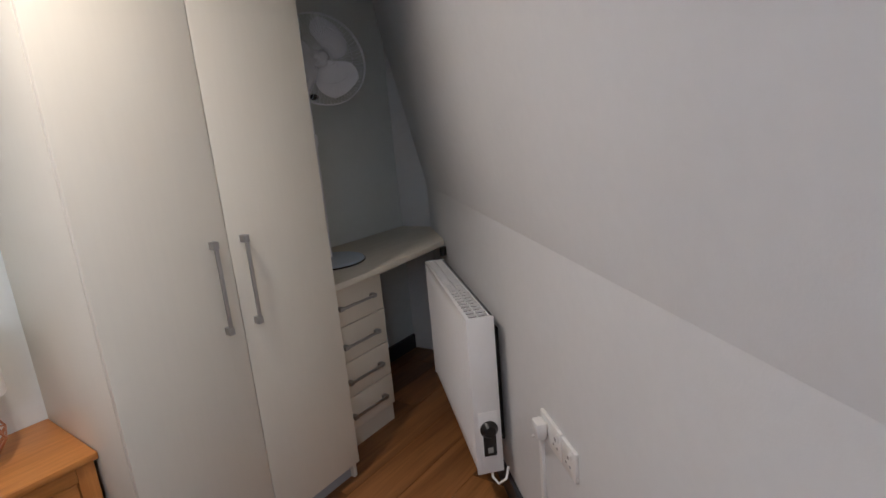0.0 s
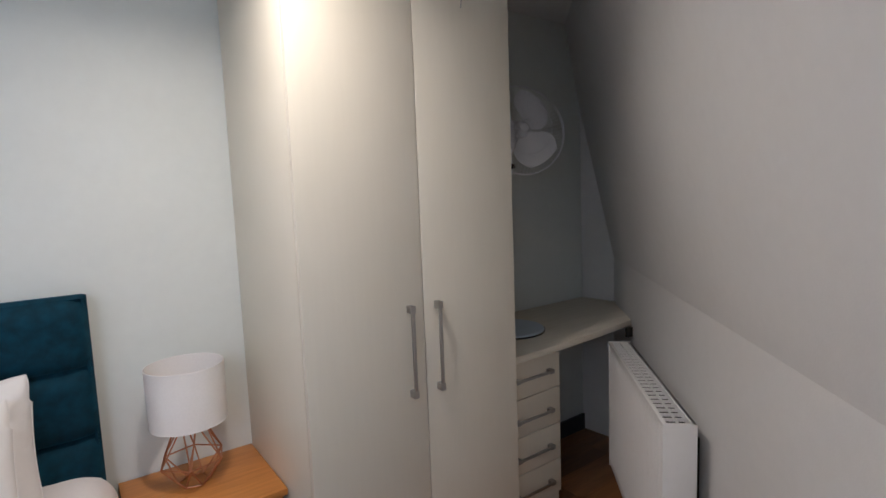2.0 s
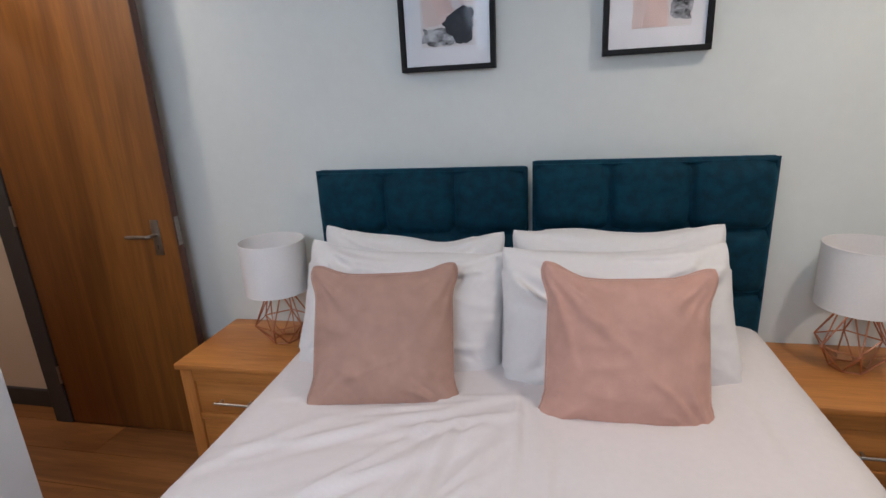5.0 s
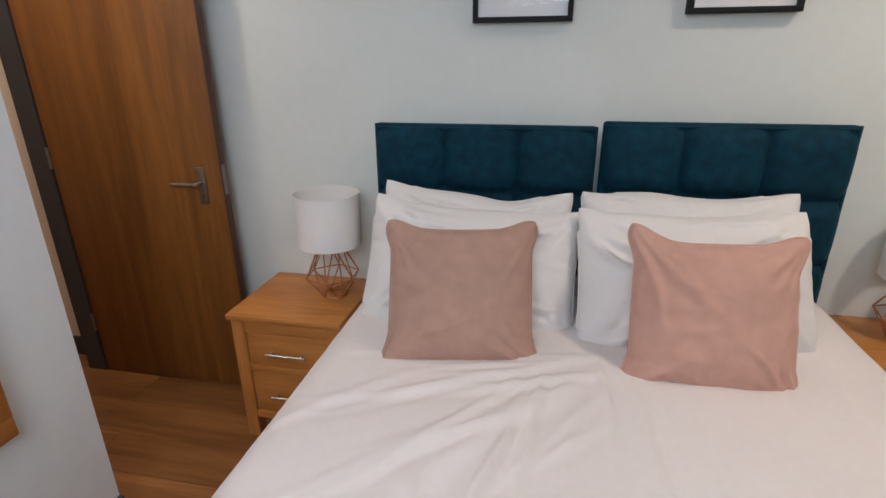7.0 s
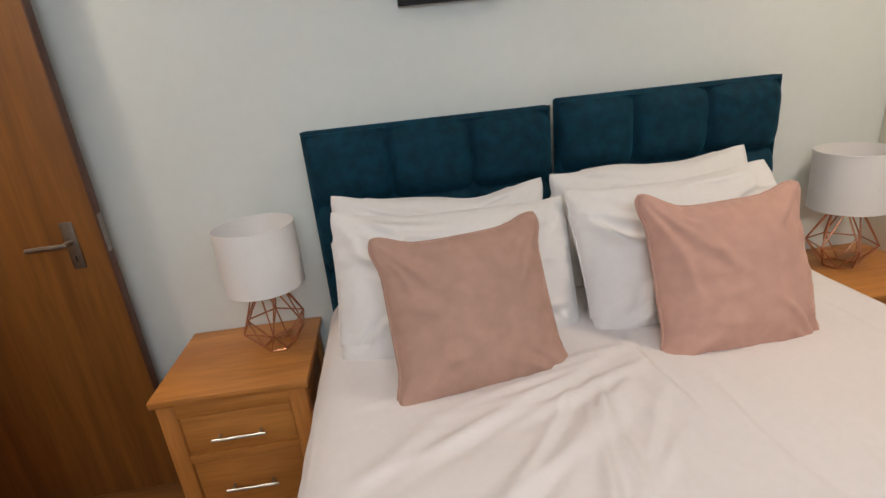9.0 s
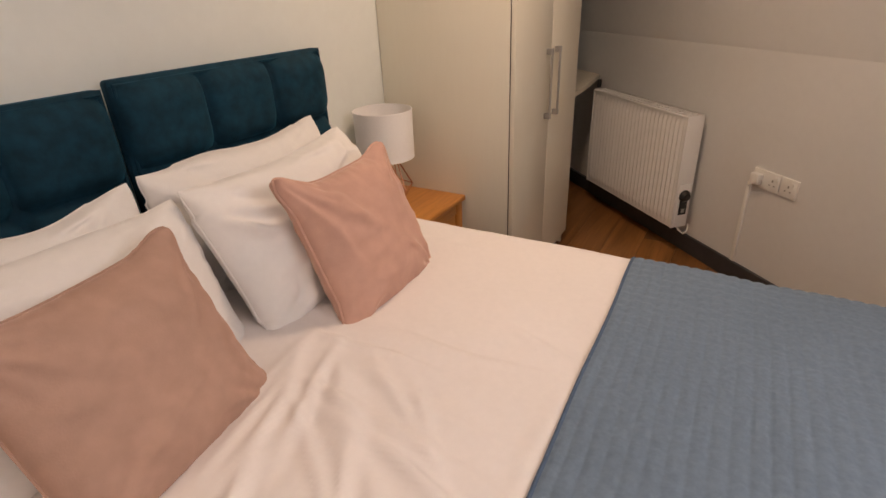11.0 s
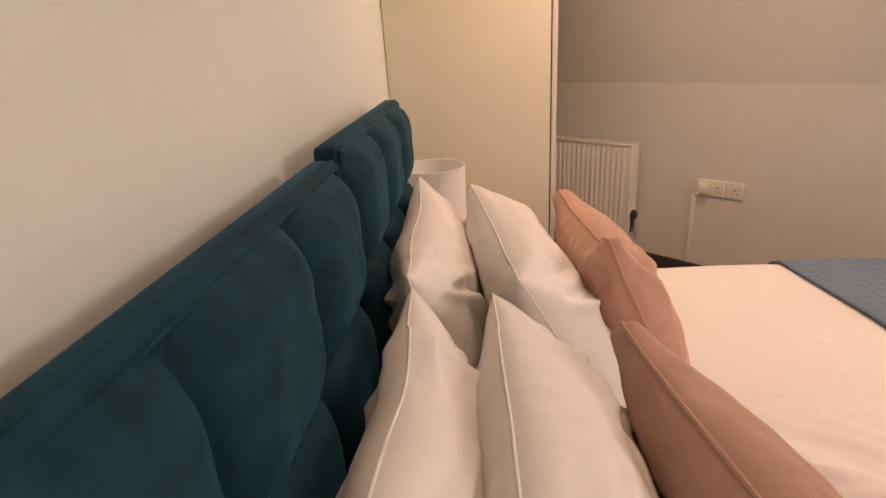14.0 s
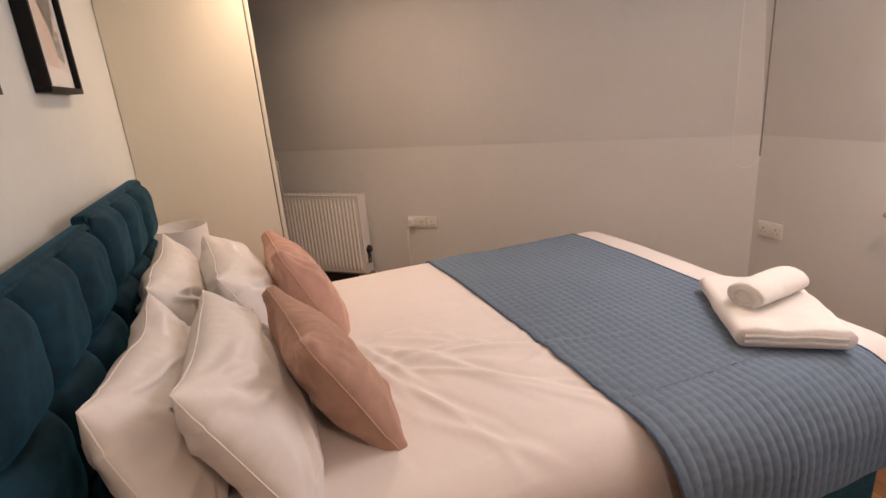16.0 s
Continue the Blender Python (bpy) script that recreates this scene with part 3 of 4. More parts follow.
part("display", box(0.011, 0.0125, -0.058, -0.038, 0.168, 0.190), SCREEN, ctl, "small grey display")
for x in (-0.12, -RL + 0.12):
    part("wall_bracket", box(x - 0.02, x + 0.02, 0.0, 0.040, 0.14, 0.60), DARK_SLOT, rad, "dark steel wall bracket")
part("cable", tube([(-0.02, -0.04, 0.085), (0.0, -0.045, 0.06), (0.025, -0.03, 0.045), (0.02, 0.0, 0.055), (-0.01, 0.02, 0.08)], 0.005, 8), WHITE_PL, rad, "white looped mains cable")


# ---- sockets ----
# no real holes: the shade in the pin slots is put into this grey
PIN_GREY = material("shaded_pin_slots", (0.34, 0.32, 0.30), 0.7)
def socket_plate(parent, x0, width, gangs):
    """A plate in the plane y = 0 that faces -y."""
    pl = part("faceplate", box(x0, x0 + width, -0.011, 0.0, -0.043, 0.043, 0.003), WHITE_PL, parent)
    for g in range(gangs):
        cx = x0 + width * (g + 0.5) / gangs
        bm = bmesh.new()
        add_box(bm, cx - 0.004, cx + 0.004, -0.0125, -0.011, 0.002, 0.012)
        add_box(bm, cx - 0.016, cx - 0.009, -0.0125, -0.011, -0.016, -0.011)
        add_box(bm, cx + 0.009, cx + 0.016, -0.0125, -0.011, -0.016, -0.011)
        part("pin_holes", bm, PIN_GREY, pl, "grey marks for the shaded pin holes")
        part("switch", box(cx - 0.006 + 0.02, cx + 0.006 + 0.02, -0.015, -0.011, 0.012, 0.030, 0.001), WHITE_PL, pl)
    return pl


sl = Vector((1.567, wall_y(1.567), 0.465))
sock = thing("wall_socket", Matrix.Translation(sl) @ pose(0, 0, 0, 0, 0, ang), "white double socket with a plug in it beside a single plate", "socket", "wall sockets")
socket_plate(sock, 0.0, 0.146, 2)
socket_plate(sock, 0.150, 0.086, 1)
pg = part("plug", box(0.012, 0.060, -0.045, -0.012, -0.025, 0.028, 0.008), WHITE_PL, sock, "white mains plug")
part("flex", tube([(0.036, -0.04, -0.02), (0.015, -0.042, -0.035), (-0.008, -0.02, -0.03), (-0.012, -0.012, -0.05)], 0.004, 8), WHITE_PL, sock, "white flex")
trunk = tagged(part("cable_trunking", box(-0.022, -0.002, -0.012, 0.0, FZ + 0.10, 0.42, 0.002), WHITE_PL), "slim white cable trunking down the angled wall", "trunking")
trunk.matrix_world = Matrix.Translation((sl.x, sl.y, 0.0)) @ pose(0, 0, 0, 0, 0, ang)
sock2 = thing("wall_socket", pose(RIGHT, 0.450, 0.500, 0, 0, -90), "white double wall socket with nothing plugged in", "socket", "wall sockets")
socket_plate(sock2, 0.0, 0.146, 2)

# blind chain hanging in the corner
ch = thing("blind_chain", pose(2.88, 0.335, 0.885), "long looped blind chain hanging in the attic corner", "blind chain")
side = Vector((0.66, -0.75, 0)) * 0.062
bm = bmesh.new()
loop_pts = [side * -1 + Vector((0, 0, 0.06 + 1.405 * (1 - k / 12))) for k in range(12)]
loop_pts += [side * -math.cos(math.pi * k / 10) + Vector((0, 0, 0.06 - 0.06 * math.sin(math.pi * k / 10))) for k in range(11)]
part("pale_strand", tube(loop_pts, 0.003, 6), PAINT, ch, "pale side of the looped cord")
part("dark_strand", tube([side + Vector((0, 0, 0.06 + 1.405 * k / 12)) for k in range(13)], 0.0045, 6), material("grey_cord", (0.22, 0.20, 0.19), 0.6), ch, "dark grey side of the looped cord")
part("bracket", box(-0.08, 0.08, -0.05, 0.05, 1.440, 1.465, 0.004), WHITE_PL, ch)

# low hatch with a lever handle on the window wall
hatch = thing("eaves_hatch", pose(RIGHT, 0, 0), "flush white eaves hatch with a dark lever handle", "hatch")
part("panel", box(-0.006, 0.0, -0.99, -0.245, 0.12, 0.93, 0.002), PAINT, hatch)
hl = part("lever", tube([(-0.006, -0.30, 0.70), (-0.05, -0.30, 0.70), (-0.052, -0.28, 0.70), (-0.052, -0.185, 0.705)], 0.011, 10), NICKEL, hatch, "dark nickel lever handle")

# ---- bed ----
BX0, BX1, BTOP = 0.12, 2.23, 0.576
HALF, ROUND = 0.68, 0.12


def drop(e, r=ROUND):
    """How far a cloth goes out and down past the edge of the mattress."""
    if e <= 0:
        return 0.0, 0.0
    if e < r * math.pi / 2:
        return r * math.sin(e / r), r * (1 - math.cos(e / r))
    return r, r + e - r * math.pi / 2


fr_ = random.Random(8)
FOLDS = []
for k in range(26):
    # creases that fan out from between the cushions, then a few stray ones
    if k < 17:
        px, py, an = 0.70 + fr_.uniform(-0.05, 0.12), 0.02 + fr_.uniform(-0.16, 0.14), radians(-82 + 82 * k / 16 + fr_.uniform(-4, 4))
        px, py = px + 0.15 * math.cos(an), py + 0.15 * math.sin(an)
        ln = fr_.uniform(0.35, 0.85)
    else:
        px, py, an, ln = fr_.uniform(0.5, 1.3), fr_.uniform(-0.65, 0.6), radians(fr_.uniform(-120, 40)), fr_.uniform(0.2, 0.5)
    FOLDS.append((px, py, math.cos(an), math.sin(an), ln, fr_.uniform(0.011, 0.022), fr_.uniform(0.004, 0.010)))


def cloth(a, b):
    """The duvet's surface: a along the bed, b across it, measured over the cloth."""
    ex, ey = a - BX1 + 0.02, abs(b) - HALF
    hx, gx = drop(ex, 0.10)
    hy, gy = drop(ey)
    x = min(a, BX1 - 0.02) + hx
    y = math.copysign(min(abs(b), HALF) + hy, b)
    z = BTOP - gx - gy + 0.018 * math.cos(y * 1.9) * (1 if gy < 0.1 else 0.3)
    c = 0.009 * n3(a * 2.1, b * 2.1, 3) + 0.0035 * n3(a * 6, b * 5, 1) + 0.001 * abs(n3(a * 13, b * 9, 5))
    for px, py, ca, sa, length, wide, high in FOLDS:
        s, d_ = (a - px) * ca + (b - py) * sa, -(a - px) * sa + (b - py) * ca
        if -0.05 < s < length + 0.05 and abs(d_) < 0.16:
            d_ += 0.022 * n3(s * 4, px * 31, py * 17)
            t_ = max(0, min(1, (s + 0.05) / 0.12)) * max(0, min(1, (length + 0.05 - s) / (length * 0.6)))
            c += t_ * high * (math.exp(-(d_ / wide) ** 2) - 0.55 * math.exp(-((d_ - 1.7 * wide) / (1.3 * wide)) ** 2))
    top = 1.0 if gy < 0.03 and gx < 0.03 else 0.35
    w = 0.012 * n3(a * 7, 2.0, z * 2) * min(1, (gy + gx) * 6)
    return Vector((x + (w if gx > gy else 0), y - 0.008 + math.copysign(w if gy >= gx else 0, b), z + c * top))


bed = thing("divan_bed", pose(0, 0, 0), "king-size divan bed with a teal velvet base", "bed")
part("base", box(BX0, BX1 - 0.02, -0.80, 0.745, FZ + 0.03, 0.30, 0.02), VELVET, bed, "teal velvet divan base")
part("mattress", box(BX0, BX1 - 0.02, -0.72, 0.72, 0.30, 0.50, 0.05, seg=4), LINEN, bed, "white mattress")
for x in (0.25, 2.0):
    for y in (-0.65, 0.65):
        part("castor", box(x - 0.03, x + 0.03, y - 0.03, y + 0.03, FZ, FZ + 0.03), BLACK, bed)
SIDE = 0.395
A0, A1 = BX0 + 0.02, BX1 + 0.30
tagged(part("duvet", grid_mesh(250, 250, lambda u, v: cloth(A0 + (A1 - A0) * u, -(HALF + SIDE) + 2 * (HALF + SIDE) * v)), DUVET, None, "", "all"),
       "white cotton duvet with long creases spread over the bed", "duvet")

# blue quilted throw across the foot
Q0, Q1, QS = 1.272, 2.10, 0.425


def drape(a, b):
    """The stiff quilt: it stands off the duvet on the side away from the wardrobe."""
    if b > -0.66:
        return cloth(a, b)
    p = cloth(a, -0.66)
    hy, gy = drop(-b - 0.73, 0.16)
    sway = 0.014 * n3(a * 6, 7.0, gy * 2) * min(1, gy * 6)
    return Vector((p.x, -min(-b, 0.73) - hy + sway, p.z - gy))


def throw(u, v):
    a, b = Q0 + (Q1 - Q0) * u, -1.10 + (1.10 + HALF + QS) * v
    a += 0.012 * n3(b * 2.2, 4.0) * (1 - u) + 0.058 * (1 - v) * (1 - u)
    p = drape(a, b)
    e = 0.004
    nrm = (drape(a + e, b) - p).cross(drape(a, b + e) - p).normalized()
    q = abs(math.sin(math.pi * (Q1 - Q0) * u / 0.031)) ** 0.5
    s = abs(math.sin(math.pi * (b + 0.003 * math.sin(60 * u)) / 0.036)) ** 0.6
    edge = min(1, min(u, 1 - u) * 60, min(v, 1 - v) * 90)
    return p + nrm * (0.006 + (0.0050 * q * (0.25 + 0.75 * s)) * edge + 0.002 * n3(a * 5, b * 5, 2))


tagged(part("bed_throw", grid_mesh(216, 330, throw), BLUE, None, "", "all"), "slate blue quilted throw laid across the bed's foot", "bed throw")


edge_mat = material("bound_edge_blue", (0.07, 0.115, 0.19), 0.9, grain=0.1)
thr = bpy.data.objects["bed_throw"]
for u_ in (0.0, 1.0):
    part("bound_edge", tube([throw(u_, k / 120) for k in range(121)], 0.0042, 6), edge_mat, thr, "darker bound edge")


# ---- headboards ----
def headboard(y0, y1, top, label):
    hb = thing("headboard", pose(0.017, (y0 + y1) / 2, 0), label, "headboard", "pair of headboards")
    w, z0 = (y1 - y0) / 2, 0.02
    part("frame", box(0.058, 0.100, -w, w, z0, top, 0.012, seg=3), VELVET, hb)
    rows, cols, rh = 4, 3, 0.222

    def face(u, v):
        y, z = -w + 2 * w * u, z0 + (top - z0) * v
        m = 0.004
        yy, zz = (y + w - m) / (2 * w - 2 * m), (top - 0.012 - z) / rh
        ins = min(y + w, w - y, top - z)
        base = 0.094 + 0.012 * min(1, ins / 0.012) ** 0.5
        if 0 < yy < 1 and zz > 0:
            fu, fv = (yy * cols) % 1.0, zz % 1.0
            du, dv = min(fu, 1 - fu), min(fv, 1 - fv)
            if yy * cols < 0.5 or yy * cols > cols - 0.5:
                du = min(du, 0.5)
            bump_u = 1 - (1 - min(1, du / 0.34)) ** 2.4
            bump_v = 1 - (1 - min(1, dv / 0.34)) ** 2.4
            pin = math.exp(-((du * 0.24) ** 2 + (dv * 0.21) ** 2) / 0.0012)
            base = 0.098 + 0.048 * (bump_u * bump_v) ** 0.55 - 0.012 * pin
            base += 0.0025 * n3(y * 22, z * 22, 1) * bump_u * bump_v
            qy, qz = ((fu + 0.5) % 1 - 0.5) * 0.25, ((fv + 0.5) % 1 - 0.5) * 0.22
            near = math.hypot(qy, qz)
            base += 0.006 * n3(math.atan2(qz, qy) * 2.4, round(yy * cols) * 7.0, round(zz) * 3.0 + y0) * min(1, near / 0.02) * math.exp(-near / 0.05)
        return (base, y, z)

    part("tufted_panel", grid_mesh(108, 130, face), VELVET, hb, "tufted velvet front with square cushions", "all")
    bm = tube([(0.102, -w + 0.012, z0), (0.102, -w + 0.012, top - 0.012), (0.102, w - 0.012, top - 0.012), (0.102, w - 0.012, z0)], 0.006, 8)
    part("piping", bm, VELVET, hb)
    for y in (-w * 0.6, w * 0.6):
        part("strut", box(0.062, 0.090, y - 0.03, y + 0.03, FZ, z0 + 0.02), BLACK, hb)
    return hb


headboard(-0.795, -0.012, 1.122, "teal velvet tufted headboard, the slightly lower of a pair")
headboard(0.004, 0.766, 1.139, "teal velvet tufted headboard, the slightly higher of a pair")


# ---- pillows and cushions ----
def pillow_mesh(w, h, t, seed, ear=0.10, wrinkle=0.006, nu=84, power=2.6, point=16, lift=0.0, knob=0.0):
    bm = bmesh.new()
    cr = random.Random(int(seed * 10))
    creases = []
    for k in range(13 if not knob else 4):
        cu, cv = cr.choice((-1, 1)), cr.choice((1, 1, -1))
        an = math.atan2(-cv * h, -cu * w) + cr.uniform(-0.6, 0.6)
        creases.append((cu * w * cr.uniform(0.30, 0.47), cv * h * cr.uniform(0.22, 0.46), math.cos(an), math.sin(an), cr.uniform(0.10, 0.30), cr.uniform(0.007, 0.016), cr.uniform(0.7, 1.5) * (0.4 if knob else 1)))
    sides = []
    for sgn in (1, -1):
        rows = []
        for i in range(nu + 1):
            row = []
            for j in range(nu + 1):
                u, v = -1 + 2 * i / nu, -1 + 2 * j / nu
                u, v = math.sin(u * math.pi / 2) * 0.35 + u * 0.65, math.sin(v * math.pi / 2) * 0.35 + v * 0.65
                big = max(abs(u), abs(v), 1e-6)
                soft = max(1, abs(u / big) ** point + abs(v / big) ** point) ** (-1 / point)
                x = soft * w / 2 * u * (1 - ear * (1 - v * v) * u * u)
                y = soft * h / 2 * v * (1 - ear * (1 - u * u) * v * v)
                if knob:
                    # a square with round corners that stand out a little as stuffed ears
                    a_, b_, rc = abs(u), abs(v), 0.20
                    ca_, cb_ = max(0, (a_ - 1 + rc) / rc), max(0, (b_ - 1 + rc) / rc)
                    if ca_ and cb_:
                        a_, b_ = 1 - rc + rc * ca_ * math.sqrt(1 - cb_ * cb_ / 2), 1 - rc + rc * cb_ * math.sqrt(1 - ca_ * ca_ / 2)
                    near_tip = max(0, min(1, (0.46 - math.hypot(1 - abs(u), 1 - abs(v))) / 0.26))
                    out = ear * near_tip * near_tip * (3 - 2 * near_tip)
                    side_u, side_v = ear * 0.3 * (1 - b_ ** 8) * a_ ** 3, ear * 0.3 * (1 - a_ ** 8) * b_ ** 3
                    x, y = math.copysign(w / 2 * (a_ + out - side_u), u), math.copysign(h / 2 * (b_ + out - side_v), v)
                f = max(0, (1 - abs(u) ** power) * (1 - abs(v) ** power)) ** 0.55
                z = sgn * t / 2 * f
                k = wrinkle * f ** 0.4
                z += k * (0.55 * n3(x * 6 + seed, y * 6, sgn * 3.0) + sgn * 0.5 * (0.5 - 2.0 * abs(n3(x * 8 + y * 6 + seed, y * 11 - x * 5, 2.0))))
                for cu, cv in ((-1, -1), (-1, 1), (1, -1), (1, 1)):
                    dc = math.hypot(u - cu, v - cv)
                    an = math.atan2(v - cv, u - cu)
                    z += sgn * wrinkle * 0.9 * math.exp(-((dc - 0.45) / 0.32) ** 2) * n3(an * 4.2, seed + cu * 3 + cv * 5, sgn)
                    if knob:
                        z += sgn * knob * (math.exp(-(dc / 0.13) ** 2) * min(1, f * 6 + 0.35) - 0.8 * math.exp(-((dc - 0.27) / 0.07) ** 2) * f)
                for px, py, ca, sa, length, wide, high in creases:
                    s, d_ = (x - px) * ca + (y - py) * sa, -(x - px) * sa + (y - py) * ca
                    if 0 < s < length and abs(d_) < 0.08:
                        d_ += 0.012 * n3(s * 9, px * 31, py * 17)
                        z += sgn * wrinkle * high * min(1, f * 2) * math.sin(math.pi * s / length) * (math.exp(-(d_ / wide) ** 2) - 0.5 * math.exp(-((d_ - 1.8 * wide) / (1.4 * wide)) ** 2))
                # gathers that run in from the seams
                rim = max(0, 1 - min(1 - abs(u), 1 - abs(v)) / 0.28) * f ** 0.3
                along = x if (1 - abs(v)) < (1 - abs(u)) else y
                z += sgn * wrinkle * 0.55 * rim * n3(along * 38, seed + sgn, 1.0)
                droop = (0.022 if t > 0.155 else 0.012) * n3(x * 5, seed, 9.0)
                row.append((x, y + droop * max(0, v) + lift * max(0, v) * (u * u - 0.35), z))
            rows.append(row)
        sides.append(rows)
    front = [[bm.verts.new(p) for p in r] for r in sides[0]]
    back = []
    for i in range(nu + 1):
        r = []
        for j in range(nu + 1):
            r.append(front[i][j] if i in (0, nu) or j in (0, nu) else bm.verts.new(sides[1][i][j]))
        back.append(r)
    for i in range(nu):
        for j in range(nu):
            bm.faces.new((front[i][j], front[i + 1][j], front[i + 1][j + 1], front[i][j + 1]))
            bm.faces.new((back[i][j], back[i][j + 1], back[i + 1][j + 1], back[i + 1][j]))
    # stuffed corners are never sharp
    tips = [v for v in bm.verts if abs(v.co.x) > w * 0.33 and abs(v.co.y) > h * 0.33]
    for _ in range(5 if knob else 16):
        bmesh.ops.smooth_vert(bm, verts=tips, factor=0.5, use_axis_x=True, use_axis_y=True, use_axis_z=True)
    rim = [front[i][0].co.copy() for i in range(nu)] + [front[nu][j].co.copy() for j in range(nu)] + \
          [front[i][nu].co.copy() for i in range(nu, 0, -1)] + [front[0][j].co.copy() for j in range(nu, 0, -1)]
    return bm, rim


def cushion(name, m, w, h, t, mat, seed, label, category, group, ear=0.10, wrinkle=0.006, seam=0.0035, point=16, lift=0.0):
    th_ = thing(name, m, label, category, group)
    pinched = "pinched" in label
    bm, rim = pillow_mesh(w, h, t, seed, ear, wrinkle, power=3.0 if pinched else 2.6, point=point, lift=lift, knob=0.016 if pinched else 0.0)
    part("cover", bm, mat, th_, "", "all")
    part("seam", tube(rim, seam, 6, True), mat, th_)
    return th_


def turned(m, roll):
    return m @ pose(0, 0, 0, 0, 0, roll)


BACKS = "white cotton pillow leaning back against the headboard"
cushion("pillow", turned(pose(0.285, -0.408, 0.712, 76, 0, 90), -1.5), 0.668, 0.425, 0.18, LINEN, 1.3, BACKS, "pillow", "white pillows", 0.06, 0.012, 0.0022, 20, 0.035)
cushion("pillow", pose(0.258, 0.278, 0.728, 75, 0, 93), 0.690, 0.425, 0.19, LINEN, 5.1, BACKS, "pillow", "white pillows", 0.05, 0.011, 0.0022, 20, 0.02)
cushion("pillow", turned(pose(0.458, -0.393, 0.720, 63, 0, 91), -2), 0.680, 0.42, 0.20, LINEN, 9.4, "white cotton pillow propped behind a dusky pink cushion", "pillow", "white pillows", 0.05, 0.013, 0.0022, 20, 0.02)
cushion("pillow", turned(pose(0.472, 0.258, 0.730, 61, 0, 97), -1), 0.675, 0.425, 0.205, LINEN, 13.7, "white cotton pillow propped behind a pale pink cushion", "pillow", "white pillows", 0.05, 0.011, 0.0022, 20, 0.015)
cushion("scatter_cushion", turned(pose(0.657, -0.386, 0.727, 62, 0, 98), 0), 0.400, 0.382, 0.155, DUSKY, 21.0, "dusky pink velvet scatter cushion with pinched corners", "cushion", "pink cushions", 0.09, 0.013, 0.0035, 10, 0.016)
cushion("scatter_cushion", turned(pose(0.660, 0.262, 0.723, 65, 0, 94), -3), 0.408, 0.396, 0.17, PINK, 33.0, "pale pink velvet scatter cushion with pinched corners", "cushion", "pink cushions", 0.105, 0.013, 0.0035, 10, 0.022)

# ---- towels on the throw ----
tz = BTOP + 0.028


def fold_stack(w, d, h, seed):
    """A towel folded in layers with a rounded fold at one end: a section swept along y."""
    prof = []
    for k in range(13):
        a = -math.pi / 2 + math.pi * k / 12
        prof.append((w / 2 - h / 2 + h / 2 * math.cos(a), h / 2 + h / 2 * math.sin(a)))
    for k in range(9):
        prof.append((w / 2 - h / 2 - (w - h) * (k + 1) / 10, h + 0.003 * math.sin(k)))
    for k in range(13):
        a = math.pi / 2 + math.pi * k / 12
        prof.append((-w / 2 + h / 2 + h / 2 * math.cos(a), h / 2 + h / 2 * math.sin(a)))
    n = len(prof)
    bm = bmesh.new()
    rings = []
    N = 26
    for i in range(N + 1):
        s = -1 + 2 * i / N
        sh = 1 - 0.10 * max(0, (abs(s) - 0.9) / 0.1) ** 2
        rings.append([bm.verts.new((x * (1 - 0.02 * abs(s)) + 0.004 * n3(s * 3, z * 30, seed), d / 2 * s + 0.003 * n3(x * 20, z * 40, seed),
                                    max(0, (z - h / 2) * sh + h / 2 + 0.004 * n3(x * 9, s * 4, seed) * (z > h * 0.4)))) for x, z in prof])
    for a, b in zip(rings, rings[1:]):
        for k in range(n):
            m = (k + 1) % n
            bm.faces.new((a[k], a[m], b[m], b[k]))
    bm.faces.new(rings[0][::-1])
    bm.faces.new(rings[-1])
    bmesh.ops.recalc_face_normals(bm, faces=bm.faces)
    return bm


def spiral_lines(r, turns, y, w=0.004):
    pts = []
    for k in range(int(turns * 20) + 1):
        a = k / 20 * 2 * math.pi
        q = r * (1 - 0.75 * k / (turns * 20))
        pts.append((q * math.cos(a) * 1.3, y, r * 0.86 + q * 0.86 * math.sin(a)))
    return tube(pts, w, 6)


tw = thing("bath_towel", pose(2.030, -0.505, tz - 0.004, 0, 0, -33), "folded white terry bath towel on the blue throw", "towel", "white towels")
part("folded_body", fold_stack(0.315, 0.44, 0.058, 2.0), TOWEL, tw, "", "all")
for y in (-0.221, 0.221):
    for z in (0.018, 0.036):
        bm = tube( [(-0.13 + 0.26 * k / 12, y, z + 0.002 * math.sin(k)) for k in range(13)], 0.006, 6)
        part("fold_edge", bm, TOWEL, tw)
rt = thing("rolled_towel", pose(2.045, -0.490, tz + 0.053, 0, 0, -82), "small rolled white hand towel on the folded towel", "towel", "white towels")
bm = bmesh.new()
N, S = 20, 28
rings = []
for i in range(N + 1):
    s = -1 + 2 * i / N
    R = 0.045 * (1 - 0.06 * max(0, abs(s) - 0.8) * 5)
    rings.append([bm.verts.new((1.35 * (R + 0.003 * n3(math.cos(2 * math.pi * k / S) * 3, s * 4, 6)) * math.cos(2 * math.pi * k / S), 0.125 * s,
                                R * 0.9 + (R + 0.003 * n3(math.sin(2 * math.pi * k / S) * 3, s * 4, 3)) * 0.9 * math.sin(2 * math.pi * k / S))) for k in range(S)])
for a, b in zip(rings, rings[1:]):
    for k in range(S):
        m = (k + 1) % S
        bm.faces.new((a[k], a[m], b[m], b[k]))
bm.faces.new(rings[0][::-1])
bm.faces.new(rings[-1])
bmesh.ops.recalc_face_normals(bm, faces=bm.faces)
part("roll", bm, TOWEL, rt, "", "all")
bm = spiral_lines(0.036, 2.2, -0.126)
b2 = spiral_lines(0.036, 2.2, 0.126)
part("roll_end", bm, TOWEL, rt)
part("roll_end", b2, TOWEL, rt)


